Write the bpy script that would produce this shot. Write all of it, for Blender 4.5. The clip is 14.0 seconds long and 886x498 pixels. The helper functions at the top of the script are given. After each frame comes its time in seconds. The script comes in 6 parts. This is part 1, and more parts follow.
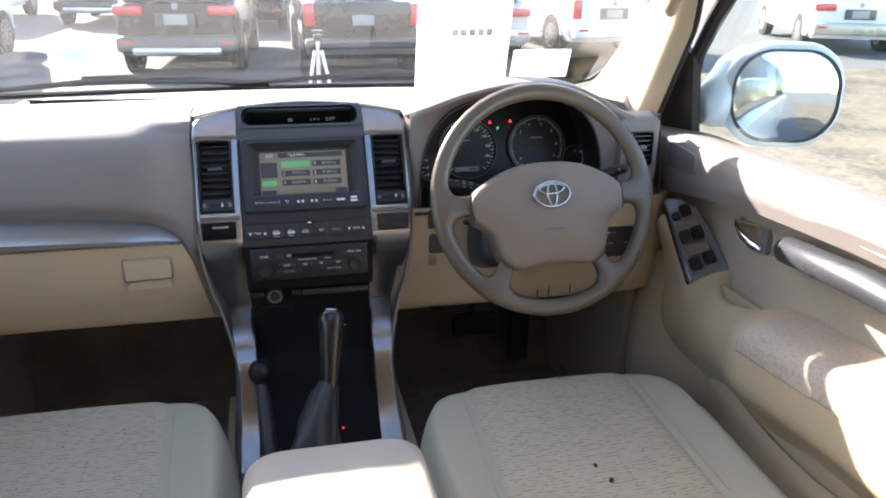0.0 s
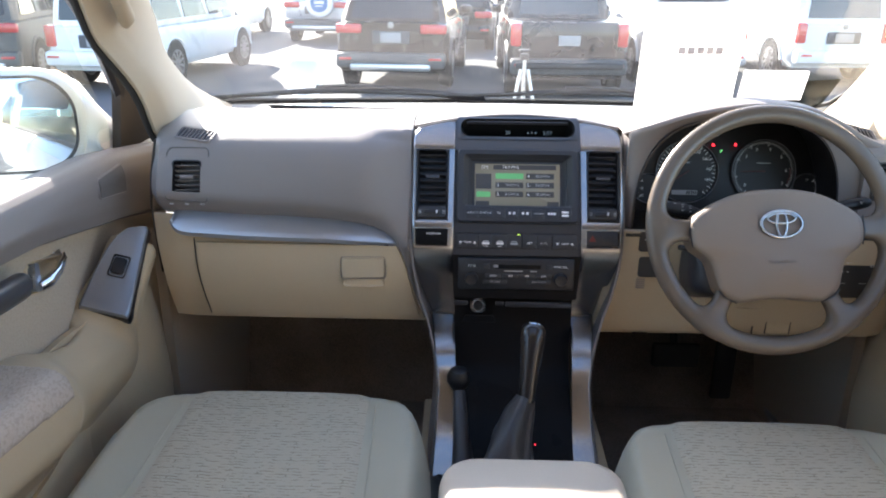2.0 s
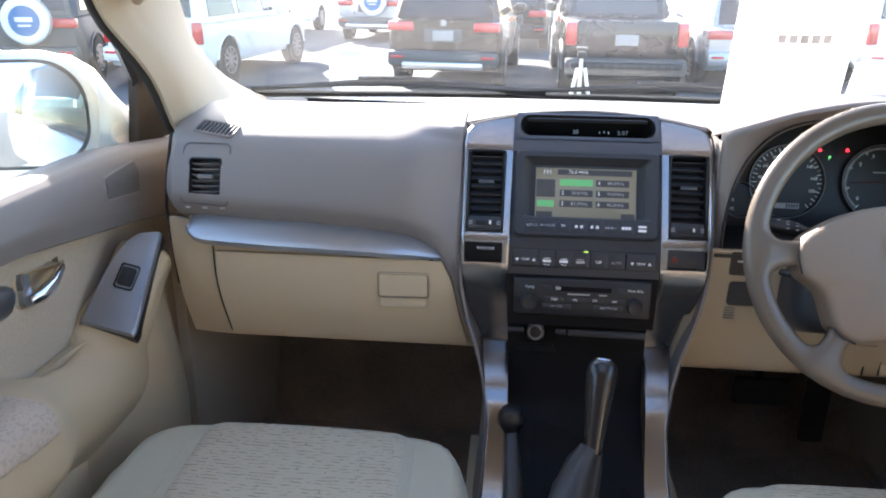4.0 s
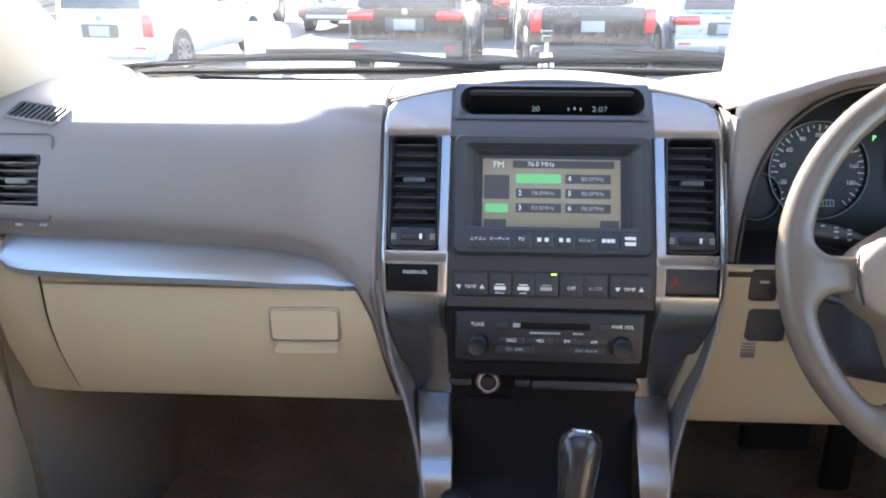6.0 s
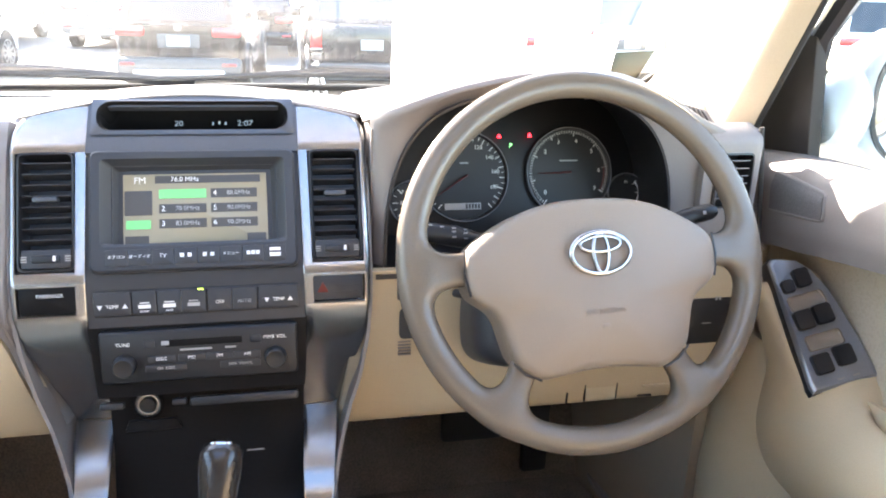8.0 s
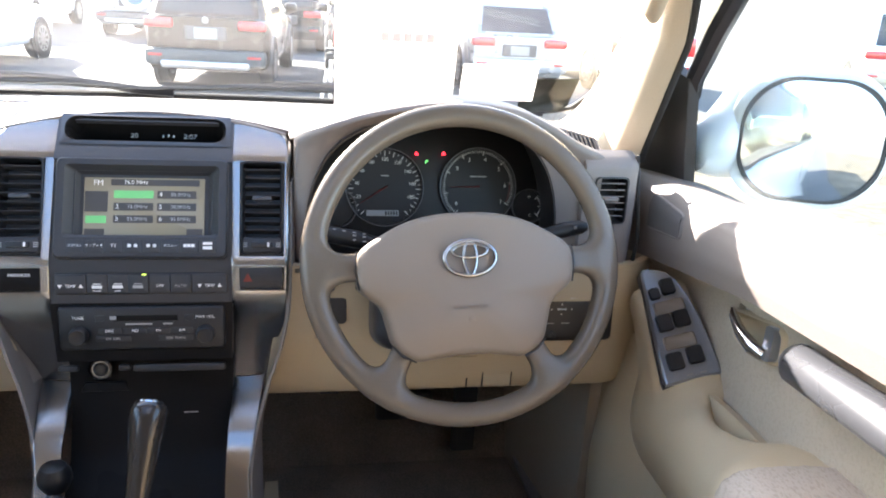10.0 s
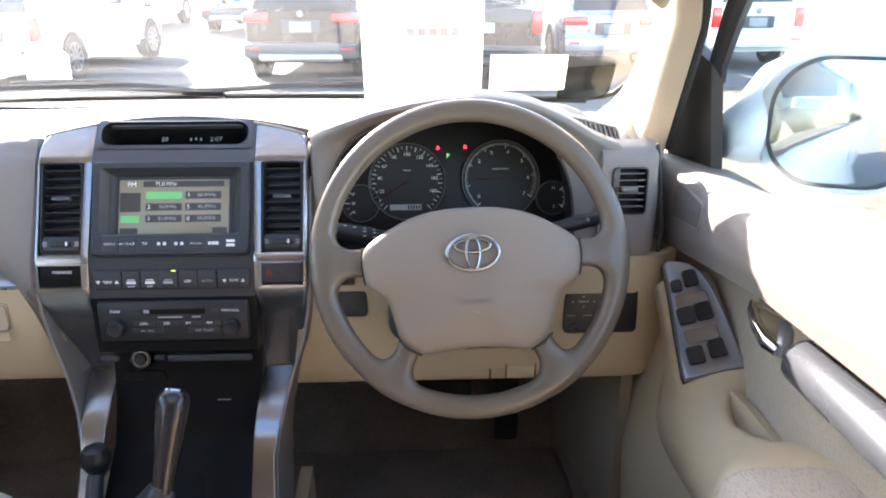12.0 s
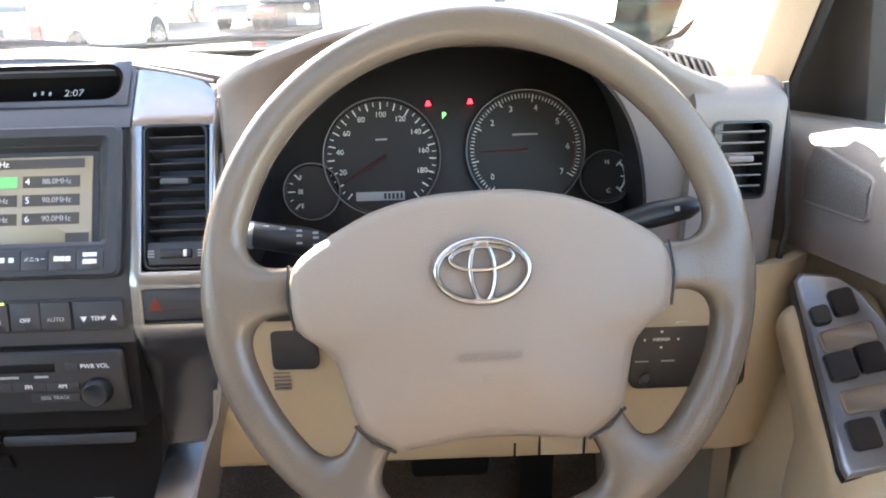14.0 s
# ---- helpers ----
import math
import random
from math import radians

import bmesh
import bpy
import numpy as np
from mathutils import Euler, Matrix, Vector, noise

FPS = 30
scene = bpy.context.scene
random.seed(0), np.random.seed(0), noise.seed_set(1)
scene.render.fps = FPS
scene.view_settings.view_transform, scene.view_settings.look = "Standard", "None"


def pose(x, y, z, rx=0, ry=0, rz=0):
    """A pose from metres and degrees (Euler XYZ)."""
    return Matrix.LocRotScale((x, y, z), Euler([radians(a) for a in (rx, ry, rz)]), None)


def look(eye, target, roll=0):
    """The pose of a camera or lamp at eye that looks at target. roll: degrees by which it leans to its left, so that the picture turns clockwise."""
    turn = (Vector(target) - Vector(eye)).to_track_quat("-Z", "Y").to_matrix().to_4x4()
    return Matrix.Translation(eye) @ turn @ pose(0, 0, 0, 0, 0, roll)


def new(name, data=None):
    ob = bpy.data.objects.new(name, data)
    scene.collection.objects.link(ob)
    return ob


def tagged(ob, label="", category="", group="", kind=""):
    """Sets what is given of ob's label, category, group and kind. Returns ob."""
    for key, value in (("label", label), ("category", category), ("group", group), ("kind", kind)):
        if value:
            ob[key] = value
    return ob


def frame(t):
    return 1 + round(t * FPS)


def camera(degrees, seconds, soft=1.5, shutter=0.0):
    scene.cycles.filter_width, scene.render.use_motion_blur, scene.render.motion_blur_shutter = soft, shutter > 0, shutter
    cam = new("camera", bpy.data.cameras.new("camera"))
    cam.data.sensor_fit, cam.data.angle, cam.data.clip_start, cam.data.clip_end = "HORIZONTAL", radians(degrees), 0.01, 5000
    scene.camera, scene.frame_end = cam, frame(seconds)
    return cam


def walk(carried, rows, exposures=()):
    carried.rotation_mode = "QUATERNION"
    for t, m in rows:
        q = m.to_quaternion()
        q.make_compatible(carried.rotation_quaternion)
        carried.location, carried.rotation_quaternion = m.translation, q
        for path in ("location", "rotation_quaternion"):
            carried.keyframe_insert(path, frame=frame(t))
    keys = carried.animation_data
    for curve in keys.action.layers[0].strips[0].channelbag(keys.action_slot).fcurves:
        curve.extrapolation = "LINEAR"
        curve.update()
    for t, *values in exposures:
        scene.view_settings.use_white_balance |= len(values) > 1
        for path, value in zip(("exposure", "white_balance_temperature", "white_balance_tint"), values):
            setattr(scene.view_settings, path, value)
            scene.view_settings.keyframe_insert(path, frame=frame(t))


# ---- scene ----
PATH = [
    (0, (-0.0587, -1.4166, 1.6510), (0.3647, 0.3970, 0.9219), 0.88),
    (0.5, (-0.0584, -1.4102, 1.6478), (0.4607, 0.3898, 0.9474), 1.49),
    (1, (-0.0724, -1.4084, 1.6442), (0.3662, 0.4141, 0.9471), 1.24),
    (1.5, (-0.0843, -1.3929, 1.6354), (0.1028, 0.4773, 0.9516), 0.99),
    (2, (-0.0977, -1.4059, 1.6392), (-0.1495, 0.4716, 0.9522), 0.47),
    (2.5, (-0.0995, -1.4118, 1.6446), (-0.3211, 0.4481, 0.9435), 0.53),
    (3, (-0.1002, -1.4037, 1.6443), (-0.2781, 0.4662, 0.9573), 1.05),
    (5.5, (-0.1331, -0.8866, 1.5076), (-0.3100, 0.9806, 0.8132), -0.05),
    (6, (-0.0782, -0.8812, 1.5139), (-0.1776, 0.9880, 0.8094), -0.01),
    (6.5, (-0.0187, -0.8770, 1.5230), (-0.0592, 0.9867, 0.7984), -0.27),
    (7, (0.0318, -0.8823, 1.5209), (0.1304, 0.9804, 0.7993), 0.62),
    (7.5, (0.0603, -0.9031, 1.4933), (0.2951, 0.9788, 0.8583), 0.56),
    (8, (0.0962, -0.9112, 1.5146), (0.4993, 0.9351, 0.8597), 1.81),
    (8.5, (0.1206, -0.9211, 1.5043), (0.6014, 0.9090, 0.8566), 1.56),
    (11, (0.3237, -1.1614, 1.6234), (0.4291, 0.7152, 0.9397), 2.42),
    (11.5, (0.3650, -1.1136, 1.6055), (0.3095, 0.7678, 0.9294), -0.96),
    (12, (0.3393, -1.1070, 1.6023), (0.4231, 0.7604, 0.8910), 0.11),
    (12.5, (0.3518, -1.0257, 1.5812), (0.3924, 0.8361, 0.8516), -1.18),
    (13, (0.3583, -0.9109, 1.5399), (0.4097, 0.9497, 0.8082), -1.36),
    (13.5, (0.3682, -0.8083, 1.5018), (0.3953, 1.0583, 0.7839), -1.27),
    (14, (0.3803, -0.7090, 1.4647), (0.4166, 1.1571, 0.7460), -1.47),
]
cam = camera(60, 14.0, soft=1.95)
walk(cam, [(t, look(eye, target, roll)) for t, eye, target, roll in PATH], [(t, e, w, 15) for t, e, w in ((0, 2.56, 6650), (3.0, 2.68, 6450), (5.5, 3.12, 6450), (6.5, 3.50, 6550), (7.5, 3.90, 6900), (8.5, 4.06, 7050), (11, 2.92, 6600), (12, 3.28, 6700), (12.5, 3.40, 6800), (13, 3.57, 6950), (14, 3.94, 7100))])

# ---- light ----
SUN_AZ, SUN_EL = -33.5, 26.8        # degrees: azimuth from straight ahead (left is negative), elevation
world = bpy.data.worlds.new("sky")
scene.world = world
world.use_nodes = True
sky = world.node_tree.nodes.new("ShaderNodeTexSky")
sky.sky_type = "NISHITA"
sky.sun_disc = False
sky.sun_elevation, sky.sun_rotation = radians(SUN_EL), radians(SUN_AZ)
back = world.node_tree.nodes["Background"]
back.inputs["Strength"].default_value = 0.14
world.node_tree.links.new(sky.outputs[0], back.inputs["Color"])
sun = new("sun", bpy.data.lights.new("sun", "SUN"))
sun.data.energy, sun.data.angle, sun.data.color = 5.0, radians(0.6), (1.0, 0.95, 0.87)
to_sun = Vector((math.sin(radians(SUN_AZ)) * math.cos(radians(SUN_EL)), math.cos(radians(SUN_AZ)) * math.cos(radians(SUN_EL)), math.sin(radians(SUN_EL))))
sun.matrix_world = look(to_sun * 30, (0, 0, 0))


# ---- materials ----
def mat(name, color, rough=0.5, metal=0.0, grain=400.0, bump=0.0, vary=0.08, blotch=3.0, coat=0.0, emit=0.0):
    """A surface with fine grain, slow blotches and relief, at real-world size."""
    m = bpy.data.materials.new(name)
    m.use_nodes = True
    nt = m.node_tree
    b = nt.nodes["Principled BSDF"]
    b.inputs["Roughness"].default_value, b.inputs["Metallic"].default_value = rough, metal
    b.inputs["Coat Weight"].default_value = coat
    co = nt.nodes.new("ShaderNodeTexCoord")
    fine, slow = nt.nodes.new("ShaderNodeTexNoise"), nt.nodes.new("ShaderNodeTexNoise")
    fine.inputs["Scale"].default_value, slow.inputs["Scale"].default_value = grain, blotch
    fine.inputs["Detail"].default_value, slow.inputs["Detail"].default_value = 2, 4
    for n in (fine, slow):
        nt.links.new(co.outputs["Object"], n.inputs["Vector"])
    add = nt.nodes.new("ShaderNodeMath")
    add.operation = "ADD"
    nt.links.new(fine.outputs["Fac"], add.inputs[0])
    nt.links.new(slow.outputs["Fac"], add.inputs[1])
    ramp = nt.nodes.new("ShaderNodeMapRange")
    ramp.inputs["From Min"].default_value, ramp.inputs["From Max"].default_value = 0.6, 1.4
    ramp.inputs["To Min"].default_value, ramp.inputs["To Max"].default_value = 1 - vary, 1 + vary
    nt.links.new(add.outputs[0], ramp.inputs["Value"])
    mul = nt.nodes.new("ShaderNodeVectorMath")
    mul.operation = "SCALE"
    mul.inputs[0].default_value = color
    nt.links.new(ramp.outputs[0], mul.inputs["Scale"])
    nt.links.new(mul.outputs[0], b.inputs["Base Color"])
    rr = nt.nodes.new("ShaderNodeMapRange")
    rr.inputs["From Min"].default_value, rr.inputs["From Max"].default_value = 0.3, 0.7
    rr.inputs["To Min"].default_value, rr.inputs["To Max"].default_value = max(0.02, rough - 0.06), min(1, rough + 0.06)
    nt.links.new(slow.outputs["Fac"], rr.inputs["Value"])
    nt.links.new(rr.outputs[0], b.inputs["Roughness"])
    if bump:
        bp = nt.nodes.new("ShaderNodeBump")
        bp.inputs["Strength"].default_value, bp.inputs["Distance"].default_value = bump, 0.001
        nt.links.new(fine.outputs["Fac"], bp.inputs["Height"])
        nt.links.new(bp.outputs[0], b.inputs["Normal"])
    if emit:
        b.inputs["Emission Color"].default_value = (*color, 1)
        b.inputs["Emission Strength"].default_value = emit
    return m


def weave_mat(name, light, dark, sx, sy, amount, rough=0.95, rows=False):
    """Woven upholstery: short dashes of a second yarn across the cloth, with relief."""
    m = mat(name, light, rough, grain=900, vary=0.06)
    nt = m.node_tree
    b = nt.nodes["Principled BSDF"]
    co = nt.nodes["Texture Coordinate"]
    mp = nt.nodes.new("ShaderNodeMapping")
    mp.inputs["Scale"].default_value = (sx, sy, sy)
    nt.links.new(co.outputs["Object"], mp.inputs["Vector"])
    n = nt.nodes.new("ShaderNodeTexNoise")
    n.inputs["Scale"].default_value, n.inputs["Detail"].default_value = 1, 3
    nt.links.new(mp.outputs[0], n.inputs["Vector"])
    r = nt.nodes.new("ShaderNodeValToRGB")
    r.color_ramp.elements[0].position, r.color_ramp.elements[1].position = 0.50, 0.62
    nt.links.new(n.outputs["Fac"], r.inputs[0])
    f = nt.nodes.new("ShaderNodeMath")
    f.operation = "MULTIPLY"
    f.inputs[1].default_value = amount
    nt.links.new(r.outputs[0], f.inputs[0])
    relief = n.outputs["Fac"]
    if rows:        # staggered short bars in rows, broken up by the yarn's unevenness
        wob, add, bk = nt.nodes.new("ShaderNodeTexNoise"), nt.nodes.new("ShaderNodeVectorMath"), nt.nodes.new("ShaderNodeTexBrick")
        wob.inputs["Scale"].default_value = 60
        nt.links.new(co.outputs["Object"], wob.inputs["Vector"])
        sc = nt.nodes.new("ShaderNodeVectorMath")
        sc.operation, sc.inputs["Scale"].default_value = "SCALE", 0.006
        nt.links.new(wob.outputs["Color"], sc.inputs[0])
        nt.links.new(co.outputs["Object"], add.inputs[0])
        nt.links.new(sc.outputs[0], add.inputs[1])
        nt.links.new(add.outputs[0], bk.inputs["Vector"])
        for key, val in (("Scale", 100), ("Brick Width", 9.0), ("Row Height", 0.66), ("Mortar Size", 0.12), ("Mortar Smooth", 0.5)):
            bk.inputs[key].default_value = val
        mul = nt.nodes.new("ShaderNodeMath")
        mul.operation = "MULTIPLY"
        nt.links.new(bk.outputs["Fac"], mul.inputs[0])
        soft = nt.nodes.new("ShaderNodeMapRange")
        soft.inputs["From Min"].default_value, soft.inputs["From Max"].default_value = 0.46, 0.58
        nt.links.new(n.outputs["Fac"], soft.inputs["Value"])
        nt.links.new(soft.outputs[0], mul.inputs[1])
        nt.links.new(mul.outputs[0], f.inputs[0])
        inv = nt.nodes.new("ShaderNodeMath")
        inv.operation, inv.inputs[0].default_value = "SUBTRACT", 1.0
        nt.links.new(mul.outputs[0], inv.inputs[1])
        relief = inv.outputs[0]
    mix = nt.nodes.new("ShaderNodeMix")
    mix.data_type = "RGBA"
    old = b.inputs["Base Color"].links[0].from_socket
    nt.links.new(f.outputs[0], mix.inputs["Factor"])
    nt.links.new(old, mix.inputs["A"])
    mix.inputs["B"].default_value = (*dark, 1)
    nt.links.new(mix.outputs["Result"], b.inputs["Base Color"])
    bp = nt.nodes.new("ShaderNodeBump")
    bp.inputs["Strength"].default_value, bp.inputs["Distance"].default_value = 0.6, 0.0015
    nt.links.new(relief, bp.inputs["Height"])
    nt.links.new(bp.outputs[0], b.inputs["Normal"])
    return m


def glass_mat(name, tint, gloss=0.06, dust=0.0, sheen=(4.0, 0.35, 0.015)):
    """Clear pane: lets light straight through with a Fresnel sheen."""
    m = bpy.data.materials.new(name)
    m.use_nodes = True
    nt = m.node_tree
    nt.nodes.clear()
    out = nt.nodes.new("ShaderNodeOutputMaterial")
    tr, gl, mx, fr = (nt.nodes.new("ShaderNode" + k) for k in ("BsdfTransparent", "BsdfGlossy", "MixShader", "LayerWeight"))
    pw, ml = nt.nodes.new("ShaderNodeMath"), nt.nodes.new("ShaderNodeMath")
    pw.operation, ml.operation = "POWER", "MULTIPLY_ADD"
    pw.inputs[1].default_value, ml.inputs[1].default_value, ml.inputs[2].default_value = sheen
    tr.inputs["Color"].default_value = (*tint, 1)
    gl.inputs["Roughness"].default_value = gloss
    nt.links.new(fr.outputs["Facing"], pw.inputs[0])
    nt.links.new(pw.outputs[0], ml.inputs[0])
    nt.links.new(ml.outputs[0], mx.inputs[0])
    nt.links.new(tr.outputs[0], mx.inputs[1])
    nt.links.new(gl.outputs[0], mx.inputs[2])
    last = mx
    if dust:        # a film of fine dust that the sun lights from outside
        co, nz, rg = nt.nodes.new("ShaderNodeTexCoord"), nt.nodes.new("ShaderNodeTexNoise"), nt.nodes.new("ShaderNodeMapRange")
        nz.inputs["Scale"].default_value, nz.inputs["Detail"].default_value = 6, 6
        nt.links.new(co.outputs["Object"], nz.inputs["Vector"])
        nt.links.new(nz.outputs["Fac"], rg.inputs["Value"])
        rg.inputs["From Min"].default_value, rg.inputs["From Max"].default_value = 0.3, 0.7
        rg.inputs["To Min"].default_value, rg.inputs["To Max"].default_value = dust * 0.6, dust * 1.4
        tl, mx2 = nt.nodes.new("ShaderNodeBsdfTranslucent"), nt.nodes.new("ShaderNodeMixShader")
        tl.inputs["Color"].default_value = (0.85, 0.85, 0.85, 1)
        nt.links.new(rg.outputs[0], mx2.inputs[0])
        nt.links.new(mx.outputs[0], mx2.inputs[1])
        nt.links.new(tl.outputs[0], mx2.inputs[2])
        last = mx2
    nt.links.new(last.outputs[0], out.inputs["Surface"])
    return m


M_PAD = mat("dash_pad_grey_brown", (0.198, 0.176, 0.166), 0.52, grain=700, bump=0.35, vary=0.07)
M_DOORPAD = mat("door_vinyl_grey_brown", (0.165, 0.143, 0.131), 0.55, grain=700, bump=0.35, vary=0.07)
M_BEIGE = mat("beige_plastic", (0.495, 0.40, 0.268), 0.6, grain=650, bump=0.25, vary=0.06)
M_PILLAR = mat("cream_pillar_trim", (0.42, 0.35, 0.255), 0.7, grain=500, bump=0.2, vary=0.06)
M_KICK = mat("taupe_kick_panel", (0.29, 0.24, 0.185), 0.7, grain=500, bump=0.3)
M_SILVER = mat("brushed_silver_plastic", (0.33, 0.33, 0.335), 0.21, 0.94, grain=900, bump=0.08, vary=0.05)
M_SHINY = mat("bright_silver_trim", (0.46, 0.48, 0.51), 0.32, 0.85, grain=500, vary=0.04)
M_DARK = mat("dark_grey_plastic", (0.025, 0.026, 0.031), 0.45, grain=700, bump=0.15)
M_BLACK = mat("black_plastic", (0.013, 0.013, 0.015), 0.4, grain=700, bump=0.1)
M_BADGE = mat("badge_chrome", (0.42, 0.42, 0.43), 0.22, 1.0, grain=100, vary=0.05)
M_GLOSS = mat("gloss_black_plastic", (0.013, 0.012, 0.012), 0.30, grain=300)
M_GLOSS.node_tree.nodes["Principled BSDF"].inputs["Specular IOR Level"].default_value = 0.05
M_CHARCOAL = mat("charcoal_metallic_trim", (0.075, 0.08, 0.092), 0.32, 0.4, grain=500)
M_SATIN = mat("satin_grey_trim", (0.29, 0.31, 0.345), 0.30, 0.7, grain=600)
M_GRIP = mat("dark_grip_bar", (0.055, 0.058, 0.066), 0.30, 0.3, grain=500)
M_SAIL = mat("dark_brown_corner_plastic", (0.028, 0.023, 0.020), 0.65, grain=600, bump=0.2)
M_CHROME = mat("chrome", (0.8, 0.8, 0.82), 0.12, 1.0, grain=100, vary=0.02)
M_WHEEL = mat("taupe_moulded_rim", (0.122, 0.099, 0.077), 0.24, grain=620, bump=0.3, vary=0.06)
M_HUB = mat("taupe_airbag_cover", (0.208, 0.166, 0.130), 0.42, grain=900, bump=0.45, vary=0.05)
M_SEAT = mat("pale_seat_cloth", (0.45, 0.42, 0.32), 0.95, grain=1100, bump=0.4, vary=0.07)
M_GRILLE = mat("fine_speaker_grille", (0.10, 0.092, 0.088), 0.6, grain=420, bump=0.8, vary=0.25)
M_CARPET = mat("brown_carpet", (0.215, 0.175, 0.143), 1.0, grain=260, bump=0.9, vary=0.45, blotch=9.0)
M_RUBBER = mat("black_rubber", (0.02, 0.02, 0.02), 0.75, grain=300, vary=0.2)
M_LEATHER = mat("dark_grey_leather", (0.038, 0.037, 0.040), 0.36, grain=450, bump=0.5)
M_KNOB = mat("glossy_brown_knob", (0.022, 0.018, 0.016), 0.24, grain=200, coat=0.25)
M_LID = mat("console_lid_vinyl", (0.46, 0.41, 0.34), 0.55, grain=700, bump=0.35)
M_INSERT = weave_mat("woven_seat_cloth", (0.50, 0.445, 0.335), (0.19, 0.15, 0.105), 75, 190, 0.62, rows=True)
M_DOORCLOTH = weave_mat("pale_door_cloth", (0.46, 0.39, 0.30), (0.30, 0.24, 0.18), 260, 260, 0.22)
M_ARMCLOTH = weave_mat("woven_armrest_cloth", (0.48, 0.41, 0.34), (0.26, 0.20, 0.16), 420, 140, 0.32)
M_LCD = mat("lcd_lit", (0.21, 0.19, 0.14), 0.3, grain=300, vary=0.02, emit=0.031)
M_LCDBAR = mat("lcd_dark_field", (0.045, 0.04, 0.035), 0.3, emit=0.02)
M_LCDGREEN = mat("lcd_green_field", (0.10, 0.36, 0.13), 0.3, emit=0.06)
M_WRITE = mat("white_print", (0.75, 0.75, 0.75), 0.5)
M_DIALPRINT = mat("lit_dial_print", (0.62, 0.62, 0.60), 0.5, emit=0.010)
M_DIALRING = mat("dull_dial_ring", (0.16, 0.16, 0.17), 0.4, 0.6, grain=200)
M_DIM = mat("grey_print", (0.33, 0.33, 0.33), 0.5)
M_REDLAMP = mat("red_telltale", (1.0, 0.03, 0.05), 0.4, emit=0.45)
M_GREENLAMP = mat("green_telltale", (0.2, 0.9, 0.25), 0.4, emit=0.22)
M_YELLOWLAMP = mat("yellow_green_led", (0.6, 0.9, 0.1), 0.4, emit=0.22)
M_CLOCK = mat("clock_segments", (0.16, 0.19, 0.19), 0.4, emit=0.006)
M_NEEDLE = mat("red_needle", (0.07, 0.006, 0.006), 0.5, emit=0.006)
M_HAZARD = mat("dull_red_mark", (0.17, 0.025, 0.02), 0.5)
M_DIAL = mat("dial_face", (0.006, 0.006, 0.007), 0.5)
M_MIRROR = mat("mirror_glass", (0.85, 0.88, 0.9), 0.02, 1.0, grain=5, vary=0.01)
M_WHITEPAINT = mat("white_car_paint", (0.78, 0.79, 0.79), 0.3, grain=20, vary=0.02, coat=0.6)
M_SILVERPAINT = mat("silver_car_paint", (0.48, 0.50, 0.53), 0.3, 0.5, grain=900, vary=0.04, coat=0.6)
M_CHAMPAGNE = mat("beige_car_paint", (0.52, 0.47, 0.38), 0.3, 0.2, grain=900, vary=0.03, coat=0.6)
M_BROWNPAINT = mat("dark_brown_car_paint", (0.038, 0.030, 0.024), 0.25, 0.3, grain=900, coat=0.35)
M_BLACKPAINT = mat("black_car_paint", (0.014, 0.014, 0.016), 0.25, 0.2, grain=900, coat=0.3)
M_CARGLASS = mat("dark_car_glass", (0.03, 0.035, 0.04), 0.05, grain=5, coat=0.5)
M_TAIL = mat("red_tail_lamp", (0.55, 0.03, 0.03), 0.15, grain=60, coat=0.8)
M_BUMPER = mat("grey_bumper_plastic", (0.09, 0.09, 0.09), 0.6, grain=300)
M_TYRE = mat("tyre", (0.022, 0.022, 0.022), 0.85, grain=120, bump=0.3)
M_ALLOY = mat("alloy", (0.27, 0.27, 0.28), 0.35, 0.9, grain=80)
M_ASPHALT = mat("sunlit_asphalt", (0.105, 0.102, 0.10), 0.9, grain=60, bump=0.6, vary=0.25, blotch=0.4)
M_GRAVEL = mat("dry_gravel", (0.125, 0.100, 0.068), 0.95, grain=14, bump=1.0, vary=0.8, blotch=1.6)
M_CARD = mat("white_card", (0.86, 0.86, 0.84), 0.7, grain=200, vary=0.02)
_nt = M_CARD.node_tree        # thin paper: daylight shows through it
_tl, _mx = _nt.nodes.new("ShaderNodeBsdfTranslucent"), _nt.nodes.new("ShaderNodeMixShader")
_tl.inputs["Color"].default_value, _mx.inputs[0].default_value = (0.9, 0.9, 0.88, 1), 0.5
_nt.links.new(_nt.nodes["Principled BSDF"].outputs[0], _mx.inputs[1])
_nt.links.new(_tl.outputs[0], _mx.inputs[2])
_nt.links.new(_mx.outputs[0], _nt.nodes["Material Output"].inputs["Surface"])
M_PRINT = mat("faded_print", (0.55, 0.5, 0.5), 0.8)
M_BLUE = mat("blue_cover_print", (0.05, 0.16, 0.35), 0.5)
M_WSGLASS = glass_mat("windscreen_glass", (0.95, 0.97, 0.96), 0.012, 0.005, (2.8, 0.30, 0.03))
M_FILM = glass_mat("grey_tint_film", (0.30, 0.31, 0.27), 0.2)
M_SIDEGLASS = glass_mat("side_glass", (0.90, 0.94, 0.93), dust=0.008)
M_TINT = glass_mat("privacy_glass", (0.30, 0.32, 0.32))
M_ROOFGLASS = glass_mat("added_roof_glass", (0.86, 0.89, 0.90))
M_ALU = mat("brushed_aluminium", (0.65, 0.65, 0.66), 0.35, 0.9, grain=200)


